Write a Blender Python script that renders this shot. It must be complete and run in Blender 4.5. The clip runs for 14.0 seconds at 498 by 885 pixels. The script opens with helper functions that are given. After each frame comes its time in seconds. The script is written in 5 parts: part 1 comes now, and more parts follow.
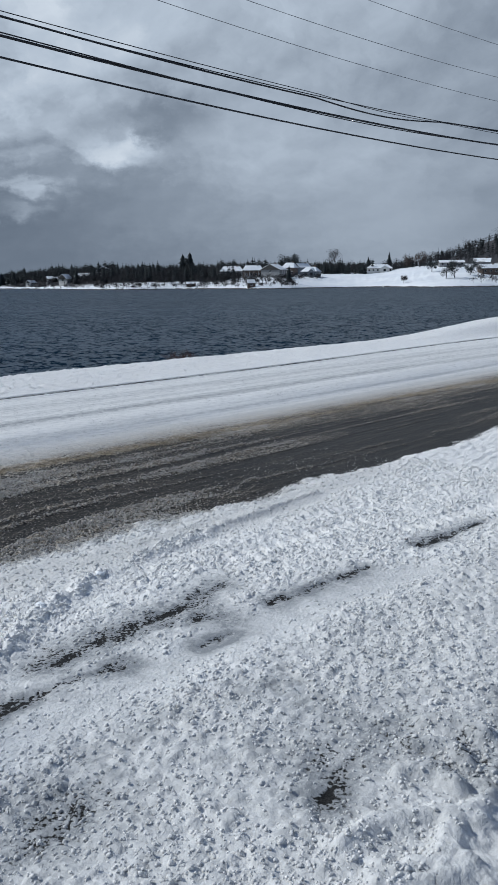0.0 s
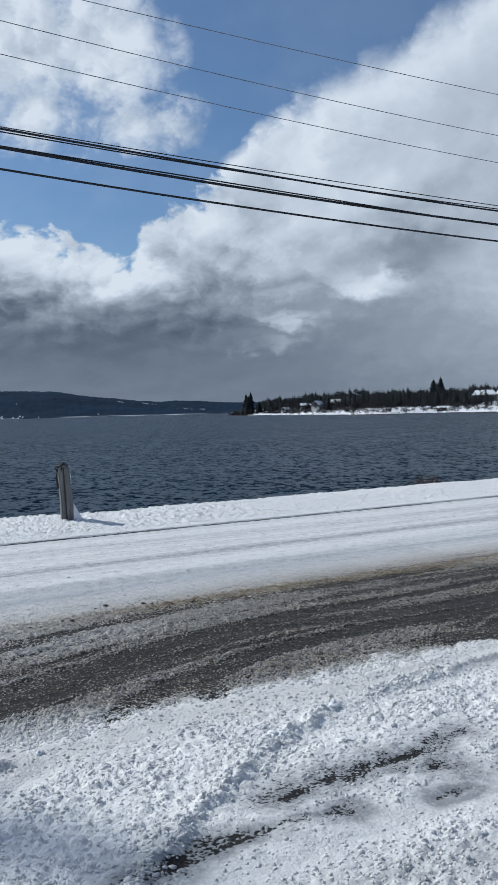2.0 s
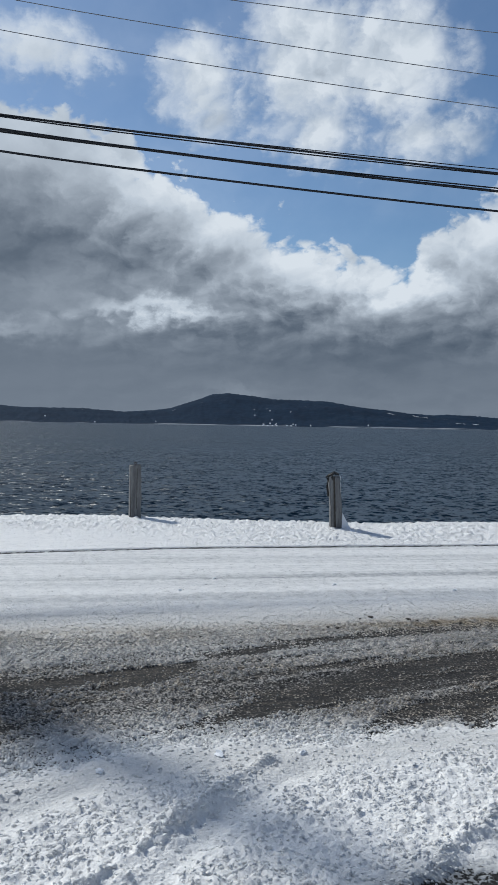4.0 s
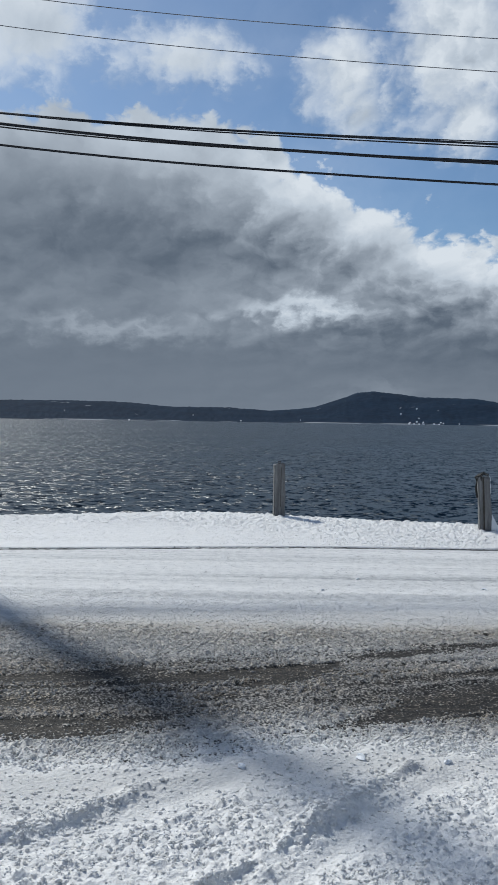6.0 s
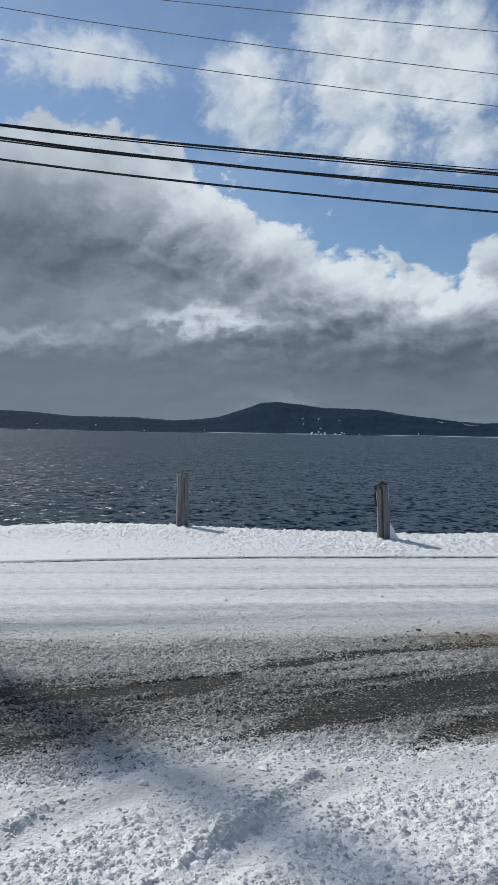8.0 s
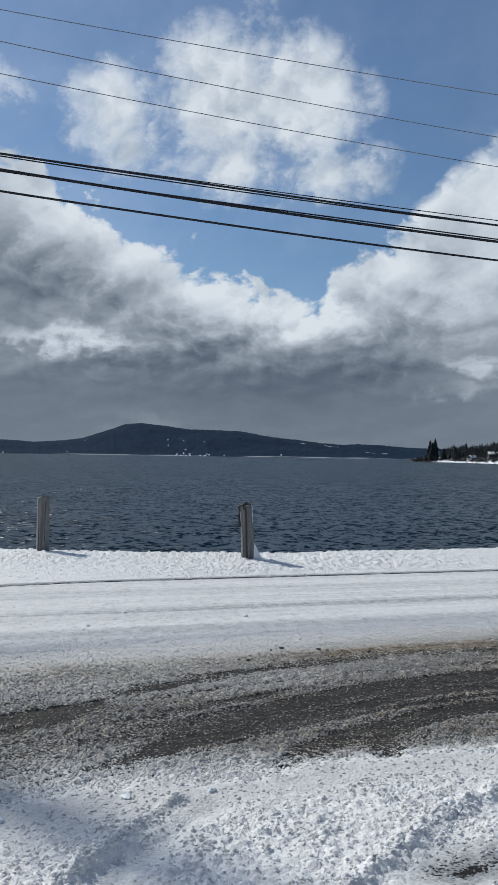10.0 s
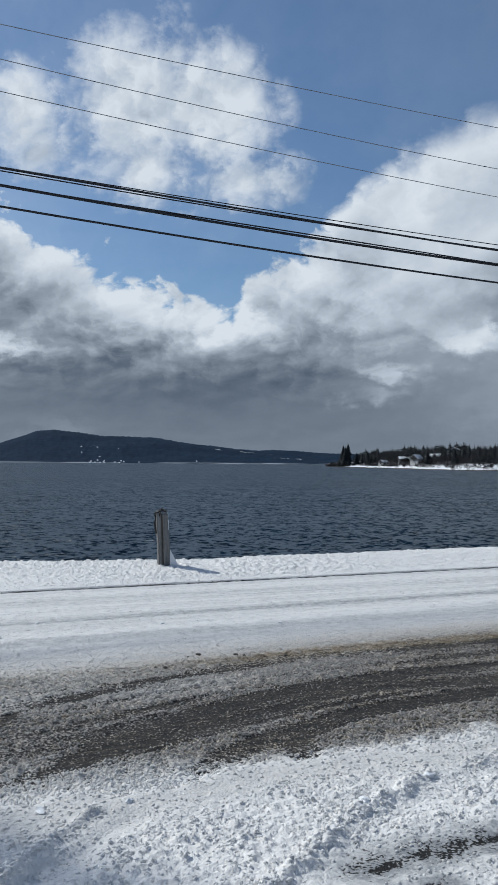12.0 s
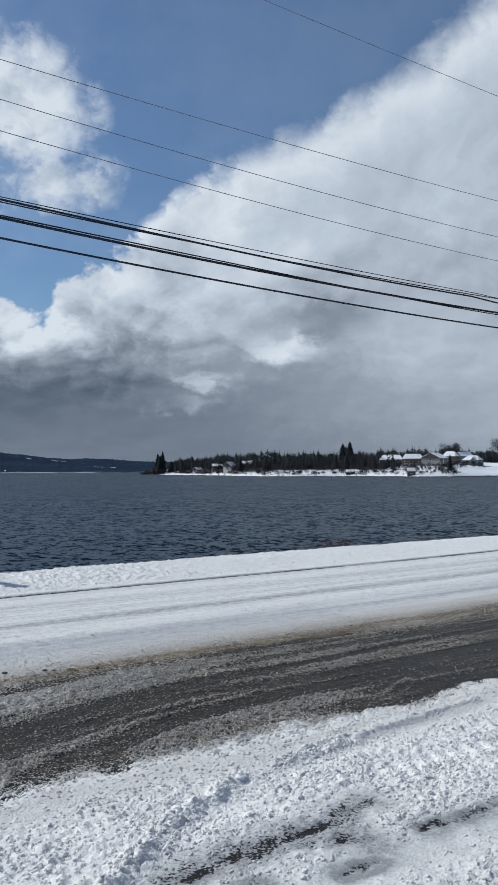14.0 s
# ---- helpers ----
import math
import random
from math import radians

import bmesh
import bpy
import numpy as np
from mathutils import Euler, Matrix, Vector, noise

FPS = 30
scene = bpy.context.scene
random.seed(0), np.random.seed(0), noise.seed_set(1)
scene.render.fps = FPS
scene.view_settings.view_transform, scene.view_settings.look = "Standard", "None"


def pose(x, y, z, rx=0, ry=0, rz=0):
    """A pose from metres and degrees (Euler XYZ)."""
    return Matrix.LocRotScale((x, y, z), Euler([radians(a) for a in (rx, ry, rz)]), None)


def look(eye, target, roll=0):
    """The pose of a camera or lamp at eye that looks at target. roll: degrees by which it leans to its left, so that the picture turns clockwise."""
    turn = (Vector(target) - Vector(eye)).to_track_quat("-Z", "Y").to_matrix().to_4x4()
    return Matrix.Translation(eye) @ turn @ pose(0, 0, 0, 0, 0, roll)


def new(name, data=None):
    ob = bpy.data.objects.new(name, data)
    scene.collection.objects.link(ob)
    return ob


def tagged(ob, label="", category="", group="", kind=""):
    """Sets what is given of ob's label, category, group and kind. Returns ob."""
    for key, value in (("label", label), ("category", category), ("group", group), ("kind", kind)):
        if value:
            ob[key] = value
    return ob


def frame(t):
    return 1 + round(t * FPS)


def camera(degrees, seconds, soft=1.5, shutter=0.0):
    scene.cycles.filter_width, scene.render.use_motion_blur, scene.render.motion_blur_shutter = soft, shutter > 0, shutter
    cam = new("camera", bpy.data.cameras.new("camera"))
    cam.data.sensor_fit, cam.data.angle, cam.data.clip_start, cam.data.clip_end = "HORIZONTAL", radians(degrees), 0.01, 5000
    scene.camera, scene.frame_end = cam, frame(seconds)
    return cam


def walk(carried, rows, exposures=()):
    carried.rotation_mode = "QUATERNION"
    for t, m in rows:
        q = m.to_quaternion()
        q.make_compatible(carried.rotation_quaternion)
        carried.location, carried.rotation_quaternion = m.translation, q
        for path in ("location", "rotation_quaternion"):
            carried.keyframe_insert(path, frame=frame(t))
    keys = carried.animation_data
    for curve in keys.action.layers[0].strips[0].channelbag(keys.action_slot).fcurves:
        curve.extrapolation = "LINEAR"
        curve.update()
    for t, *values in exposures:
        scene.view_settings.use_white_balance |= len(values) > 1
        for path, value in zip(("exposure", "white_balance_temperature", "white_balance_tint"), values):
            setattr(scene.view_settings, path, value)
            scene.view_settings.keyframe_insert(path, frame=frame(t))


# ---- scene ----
cam = camera(34.05, 14.0, soft=1.2)


def aim(x, y, z, yaw, pitch, roll):
    """A pose from a place and the view's turn to the left of +y, its tilt up and its lean, in degrees."""
    a, p = radians(yaw), radians(pitch)
    way = Vector((-math.sin(a) * math.cos(p), math.cos(a) * math.cos(p), math.sin(p)))
    eye = Vector((x, y, z))
    return look(eye, eye + 10 * way, roll)


walk(cam, [
    (0.0, aim(-0.037, 0.014, 1.568, -45.82, -11.16, -0.59)),
    (0.2, aim(-0.010, 0.013, 1.586, -45.03, -8.35, -0.40)),
    (0.5, aim(0.027, 0.011, 1.608, -43.69, -5.06, -0.31)),
    (0.6, aim(0.032, 0.010, 1.604, -43.01, -3.83, -0.36)),
    (0.8, aim(0.039, 0.007, 1.594, -41.80, -2.68, -1.00)),
    (1.0, aim(0.043, 0.005, 1.586, -40.40, -2.30, -1.59)),
    (1.5, aim(0.030, -0.001, 1.585, -34.50, -2.37, -2.26)),
    (2.0, aim(0.013, -0.007, 1.585, -28.55, -2.16, -1.47)),
    (2.5, aim(-0.001, -0.003, 1.586, -23.59, -1.82, -0.65)),
    (3.0, aim(-0.010, -0.007, 1.592, -18.62, -1.59, 0.02)),
    (3.5, aim(-0.020, -0.005, 1.592, -14.28, -1.38, 0.53)),
    (4.0, aim(-0.033, -0.012, 1.593, -9.80, -1.26, 1.02)),
    (4.2, aim(-0.033, -0.012, 1.593, -8.15, -1.25, 1.05)),
    (5.2, aim(-0.024, -0.009, 1.597, -1.75, -1.35, 1.05)),
    (5.7, aim(-0.020, -0.008, 1.599, 0.05, -1.45, 0.95)),
    (6.1, aim(-0.018, -0.007, 1.600, 0.38, -1.52, 0.85)),
    (6.5, aim(-0.015, -0.006, 1.601, 0.02, -1.52, 0.86)),
    (7.0, aim(-0.009, 0.005, 1.603, -1.34, -1.42, 0.76)),
    (7.5, aim(-0.015, 0.005, 1.604, -3.55, -1.17, 0.88)),
    (8.0, aim(-0.010, -0.003, 1.607, -6.38, -0.71, 0.96)),
    (8.5, aim(0.001, 0.011, 1.607, -9.21, -0.20, 1.12)),
    (9.0, aim(-0.002, -0.003, 1.604, -11.99, 0.30, 1.06)),
    (9.2, aim(-0.002, -0.003, 1.604, -13.04, 0.50, 1.04)),
    (10.2, aim(-0.004, -0.008, 1.605, -16.30, 1.00, 0.75)),
    (11.3, aim(-0.007, -0.014, 1.605, -18.62, 1.30, 0.38)),
    (11.5, aim(-0.007, -0.014, 1.605, -19.28, 1.30, 0.37)),
    (12.0, aim(-0.008, -0.009, 1.603, -21.80, 1.43, 0.38)),
    (12.5, aim(0.001, -0.001, 1.600, -24.70, 1.54, 0.28)),
    (13.0, aim(0.007, -0.000, 1.603, -28.05, 1.55, 0.04)),
    (13.5, aim(0.028, 0.015, 1.600, -31.48, 1.73, -0.27)),
    (14.0, aim(0.022, 0.009, 1.600, -34.82, 2.00, -0.26)),
], exposures=[(0.0, -0.14, 5830, 7), (0.5, -0.08, 5840, 7), (1.5, 0.0, 5780, 7), (2.5, 0.01, 5980, 7), (4.0, 0.0, 6050, 7), (9.0, -0.01, 6130, 7), (14.0, 0.0, 6000, 7)])

# ---- sky and sun ----
SUN_AZ, SUN_EL = -37.0, 41.0      # degrees from +y towards +x, and above the horizon
WATER = -2.0
SKY = 0.1


class Nodes:
    """Short forms for building a node tree."""

    def __init__(self, tree):
        self.tree = tree
        tree.nodes.clear()

    def add(self, kind, operation=""):
        node = self.tree.nodes.new(kind)
        if operation:
            node.operation = operation
        return node

    def put(self, socket, value):
        if isinstance(value, bpy.types.NodeSocket):
            self.tree.links.new(value, socket)
        else:
            socket.default_value = value

    def math(self, op, a, b=0.0, c=0.0, clamp=False):
        node = self.add("ShaderNodeMath", operation=op)
        node.use_clamp = clamp
        for socket, value in zip(node.inputs, (a, b, c)):
            self.put(socket, value)
        return node.outputs[0]

    def step(self, x, low, high, to0=0.0, to1=1.0):
        node = self.add("ShaderNodeMapRange")
        node.interpolation_type = "SMOOTHSTEP"
        for n, value in enumerate((x, low, high, to0, to1)):
            self.put(node.inputs[n], value)
        return node.outputs[0]

    def mix(self, fac, a, b, blend="MIX"):
        node = self.add("ShaderNodeMix")
        node.data_type, node.blend_type = "RGBA", blend
        for n, value in ((0, fac), (6, a), (7, b)):
            self.put(node.inputs[n], value if isinstance(value, (bpy.types.NodeSocket, float, int)) else (*value, 1.0))
        return node.outputs[2]

    def noise(self, vector, scale, detail=4.0, rough=0.55, distort=0.0):
        node = self.add("ShaderNodeTexNoise")
        if vector is not None:
            self.put(node.inputs["Vector"], vector)
        for key, value in (("Scale", scale), ("Detail", detail), ("Roughness", rough), ("Distortion", distort)):
            node.inputs[key].default_value = value
        return node.outputs[0]

    def ramp(self, fac, stops):
        node = self.add("ShaderNodeValToRGB")
        el = node.color_ramp.elements
        while len(el) < len(stops):
            el.new(0.5)
        for e, (at, v) in zip(el, stops):
            e.position, e.color = at, ((v, v, v, 1) if isinstance(v, float) else (*v, 1))
        self.put(node.inputs[0], fac)
        return node.outputs[0]

    def add_warp(self, p):
        """Places shifted a little, so that cells are uneven."""
        node = self.add("ShaderNodeTexNoise")
        self.put(node.inputs["Vector"], p)
        node.inputs["Scale"].default_value = 30.0
        shift = self.add("ShaderNodeVectorMath", operation="MULTIPLY_ADD")
        self.put(shift.inputs[0], node.outputs["Color"])
        shift.inputs[1].default_value = (0.02, 0.02, 0.02)
        self.put(shift.inputs[2], p)
        return shift.outputs[0]

    def vec(self, x, y, z=0.0):
        node = self.add("ShaderNodeCombineXYZ")
        for socket, value in zip(node.inputs, (x, y, z)):
            self.put(socket, value)
        return node.outputs[0]


world = bpy.data.worlds.new("winter_sky")
scene.world = world
world.use_nodes = True
n = Nodes(world.node_tree)
coords = n.add("ShaderNodeTexCoord").outputs["Generated"]
split = n.add("ShaderNodeSeparateXYZ")
n.put(split.inputs[0], coords)
sx, sy, sz = split.outputs
az = n.math("MULTIPLY", n.math("ARCTAN2", sx, sy), 57.2958)
el = n.math("MULTIPLY", n.math("ARCSINE", sz), 57.2958)
# cloud space: azimuth, and elevation drawn out towards the horizon, where clouds look smaller
rise = n.math("MULTIPLY", n.math("LOGARITHM", n.math("MAXIMUM", n.math("ADD", el, 9.0), 0.5), 2.718), 27.0)
flat = n.vec(n.math("MULTIPLY", az, 0.16), n.math("MULTIPLY", el, 0.22), 3.1)
big = n.noise(flat, 1.15, 5.0, 0.52)
fine = n.noise(flat, 5.0, 6.0, 0.6)
twist = n.math("MULTIPLY_ADD", big, 5.0, n.math("MULTIPLY_ADD", fine, 1.6, -3.3))


def billow(du, dv, scale=0.30, detail=3.2):
    """Round lobes on lobes, shifted by du and dv degrees: 0 in the clefts, 1 on the crowns."""
    node = n.add("ShaderNodeTexVoronoi")
    node.voronoi_dimensions, node.feature, node.normalize = "2D", "SMOOTH_F1", True
    n.put(node.inputs["Vector"], n.vec(n.math("ADD", n.math("ADD", az, twist), du), n.math("ADD", n.math("MULTIPLY_ADD", twist, 0.5, rise), dv)))
    for key, value in (("Scale", scale), ("Detail", detail), ("Roughness", 0.46), ("Lacunarity", 2.3), ("Smoothness", 0.35)):
        node.inputs[key].default_value = value
    return n.math("SUBTRACT", 1.0, n.math("MULTIPLY", node.outputs["Distance"], 1.6))


lobes = billow(0.0, 0.0)
lit = n.math("SUBTRACT", lobes, billow(-0.5, 0.9))
swell = n.math("SUBTRACT", billow(3.0, 1.0, 0.13, 1.5), billow(2.0, 3.0, 0.13, 1.5))
ragged = n.math("MULTIPLY_ADD", fine, 1.6, n.math("MULTIPLY_ADD", big, 1.6, -1.6))
puff = n.math("ADD", ragged, n.math("MULTIPLY", n.math("MULTIPLY_ADD", lobes, 4.4, -2.6), n.step(az, 29.0, 38.0, 1.0, 0.35)))
# azimuth and elevation pushed about, for uneven patches
az_w = n.math("ADD", az, n.math("MULTIPLY_ADD", big, 8.0, n.math("MULTIPLY_ADD", fine, 3.0, -5.5)))
el_w = n.math("ADD", el, n.math("MULTIPLY_ADD", lobes, 2.0, n.math("MULTIPLY_ADD", fine, 2.0, -2.2)))
# the upper edge of the lower cloud deck, by azimuth
DECK = ((-40, 19.5), (-17, 20.6), (-5, 21.0), (-1, 20.2), (3, 18.2), (6, 16.5), (8.5, 14.8), (13.7, 13.8), (16.5, 12.2), (18.5, 11.4),
        (20.6, 11.3), (21.5, 13.6), (23, 14.3), (26, 15.0), (28, 17.4), (29.4, 19.0), (33, 20.6), (37.3, 22.3), (41, 23.6), (45.3, 25.7), (52, 29.3), (70, 33))
edge = n.math("MULTIPLY", n.ramp(n.math("MULTIPLY_ADD", az, 1 / 110, 40 / 110), [((a + 40) / 110, e / 40) for a, e in DECK]), 40.0)
under = n.math("ADD", n.math("SUBTRACT", edge, el), puff)
# single clouds above it: azimuth, elevation, half width, half height
PUFFS = ((-16, 25.0, 4.6, 3.8), (-5.2, 23.6, 4.4, 2.0), (5.9, 23.0, 2.8, 2.9), (7.4, 20.4, 2.2, 1.5), (14.0, 24.2, 4.6, 4.4), (17.2, 24.0, 3.4, 3.6), (20.0, 23.8, 3.8, 3.4), (14.4, 20.2, 3.8, 2.8), (21.5, 19.3, 3.4, 1.5))


def blob(a, e, w, h, across=az, up=el):
    u = n.math("MULTIPLY_ADD", across, 1 / w, -a / w)
    v = n.math("MULTIPLY_ADD", up, 1 / h, -e / h)
    return n.math("MULTIPLY_ADD", u, u, n.math("MULTIPLY", v, v))


over = None
for a, e, w, h in PUFFS:
    d = n.math("MULTIPLY", n.math("SUBTRACT", 1.0, n.math("SQRT", blob(a, e, w, h))), 0.62 * min(w, h) + 0.6)
    over = d if over is None else n.math("SMOOTH_MAX", over, d, 0.8)
over = n.math("ADD", over, n.math("MULTIPLY_ADD", ragged, 1.5, n.math("MULTIPLY_ADD", lobes, 2.2, -0.9)))
cover = n.math("MAXIMUM", n.step(under, n.step(az, 24.0, 34.0, -0.25, -1.8), n.step(az, 24.0, 34.0, 0.9, 1.8)), n.step(over, -1.0, 2.2, 0.0, 0.97))
# light on the clouds: white crowns along the upper edge, grey bellies, a dark veil of falling snow over the horizon
shade = n.ramp(n.math("MULTIPLY", el, 1 / 30), [(0.0, 0.29), (0.09, 0.28), (0.18, 0.27), (0.27, 0.37), (0.42, 0.43), (0.65, 0.50), (1.0, 0.60)])
rim = n.math("MULTIPLY", n.step(under, 0.0, 5.5, n.step(az, -4.0, 10.0, 0.20, 0.36), 0.0), n.step(el, 4.0, 11.0))
rim = n.math("MAXIMUM", rim, n.math("MULTIPLY", n.step(over, 0.0, 4.5, 0.44, 0.18), n.step(over, -0.9, 0.8)))
# brighter parts, then darker ones: azimuth, elevation, half width, half height, amount
BRIGHT = ((-6, 18.0, 6, 2.0, 0.16), (3.0, 16.2, 5, 2.4, 0.26), (7.5, 13.0, 4.5, 1.6, 0.18), (1.5, 7.7, 4.6, 0.8, 0.50), (6.6, 7.6, 2.2, 0.7, 0.30), (-9, 6.2, 7, 0.7, 0.26),
          (14.5, 9.8, 4.5, 1.8, 0.34), (20.3, 9.4, 3.4, 1.5, 0.36), (25.0, 12.6, 3.0, 1.6, 0.28), (37.4, 8.4, 2.4, 1.1, 0.46), (31.4, 6.2, 1.9, 0.6, 0.34), (29.8, 4.7, 1.8, 0.5, 0.24), (35, 15.5, 6, 4, 0.32), (47, 17.5, 10, 6, 0.26),
          (55, 4, 13, 7, 0.34), (45, 8, 8, 3, 0.16), (40, 4, 6, 2, 0.08), (57, 24, 9, 8, 0.12), (8.5, 2.2, 2.4, 0.7, 0.10), (31.5, 10.5, 4.5, 3.4, 0.32))
GREY = ((-13, 12.6, 8, 4.0, -0.17), (-4, 11.6, 6, 2.4, -0.10), (18, 5.0, 8, 1.7, -0.11), (34, 10.7, 3.0, 0.9, -0.08), (40.6, 10.4, 2.8, 1.1, -0.20))
for a, e, w, h, s in BRIGHT + GREY:
    shade = n.math("MULTIPLY_ADD", n.math("POWER", 2.718, n.math("MULTIPLY", blob(a, e, w, h, az_w, el_w), -1.0)), s, shade)
rough_sky = n.math("MULTIPLY", n.step(el, 3.0, 9.0, 0.12, 1.0), n.step(az, -8.0, 8.0, 0.35, 1.0))
calm = n.math("MULTIPLY", rough_sky, n.step(az, 22.0, 38.0, 1.0, 0.32))
shade = n.math("ADD", shade, rim)
shade = n.math("MULTIPLY_ADD", lit, n.math("MULTIPLY", calm, 0.50), shade)
shade = n.math("MULTIPLY_ADD", swell, n.math("MULTIPLY", calm, 0.34), shade)
shade = n.math("MULTIPLY_ADD", n.math("MULTIPLY_ADD", fine, 0.14, -0.07), calm, shade, clamp=True)
cloud = n.ramp(shade, [(0.0, (0.056, 0.078, 0.112)), (0.2, (0.126, 0.151, 0.188)), (0.5, (0.288, 0.318, 0.362)), (0.8, (0.535, 0.573, 0.622)), (1.0, (0.72, 0.740, 0.765))])
bright = n.add("ShaderNodeVectorMath", operation="SCALE")
n.put(bright.inputs[0], cloud)
bright.inputs["Scale"].default_value = 1 / SKY
blue = n.add("ShaderNodeTexSky")
blue.sky_type, blue.sun_disc = "NISHITA", False
blue.sun_elevation, blue.sun_rotation = radians(SUN_EL), radians(SUN_AZ)
blue.air_density, blue.dust_density, blue.ozone_density = 1.0, 0.6, 2.5
blue_out = n.mix(1.0, blue.outputs[0], (0.62, 0.71, 0.78), "MULTIPLY")
haze = n.math("MULTIPLY", n.step(n.noise(flat, 0.6, 4.0, 0.5), 0.34, 0.70, 0.07, 0.20), n.step(az, 18.0, 27.0, 0.8, 0.45))
cover = n.math("MAXIMUM", cover, haze)
back = n.add("ShaderNodeBackground")
n.put(back.inputs[0], n.mix(cover, blue_out, bright.outputs[0]))
back.inputs[1].default_value = SKY
n.put(n.add("ShaderNodeOutputWorld").inputs[0], back.outputs[0])

sun = bpy.data.lights.new("sun", "SUN")
sun.energy, sun.angle, sun.color = 3.2, radians(1.8), (1.0, 0.944, 0.845)
sun_way = Vector((math.sin(radians(SUN_AZ)) * math.cos(radians(SUN_EL)), math.cos(radians(SUN_AZ)) * math.cos(radians(SUN_EL)), math.sin(radians(SUN_EL))))
new("sun", sun).matrix_world = look(sun_way * 60, (0, 0, 0))

# ---- materials ----


def material(name):
    m = bpy.data.materials.new(name)
    m.use_nodes = True
    k = Nodes(m.node_tree)
    bsdf = k.add("ShaderNodeBsdfPrincipled")
    k.put(k.add("ShaderNodeOutputMaterial").inputs[0], bsdf.outputs[0])
    return m, k, bsdf


def bumped(k, bsdf, height, strength, distance):
    b = k.add("ShaderNodeBump")
    b.inputs["Strength"].default_value, b.inputs["Distance"].default_value = strength, distance
    k.put(b.inputs["Height"], height)
    k.put(bsdf.inputs["Normal"], b.outputs[0])


def place(k):
    return k.add("ShaderNodeNewGeometry").outputs["Position"]


def plain(name, low, high, scale, rough=0.7, metal=0.0, bump=0.0, dist=0.01, stretch=(1, 1, 1), local=True):
    """A surface that wavers between two colours at two scales, with fine relief."""
    m, k, bsdf = material(name)
    src = k.add("ShaderNodeTexCoord").outputs["Object"] if local else place(k)
    mp = k.add("ShaderNodeMapping")
    k.put(mp.inputs[0], src)
    mp.inputs["Scale"].default_value = stretch
    a, b = k.noise(mp.outputs[0], scale, 5), k.noise(mp.outputs[0], scale * 9, 4)
    both = k.step(k.math("MULTIPLY_ADD", b, 0.45, k.math("MULTIPLY", a, 0.75)), 0.38, 0.82)
    k.put(bsdf.inputs["Base Color"], k.mix(both, low, high))
    bsdf.inputs["Roughness"].default_value, bsdf.inputs["Metallic"].default_value = rough, metal
    if bump:
        bumped(k, bsdf, b, bump, dist)
    return m


def attribute(k, name):
    node = k.add("ShaderNodeAttribute")
    node.attribute_name = name
    return node.outputs["Fac"]


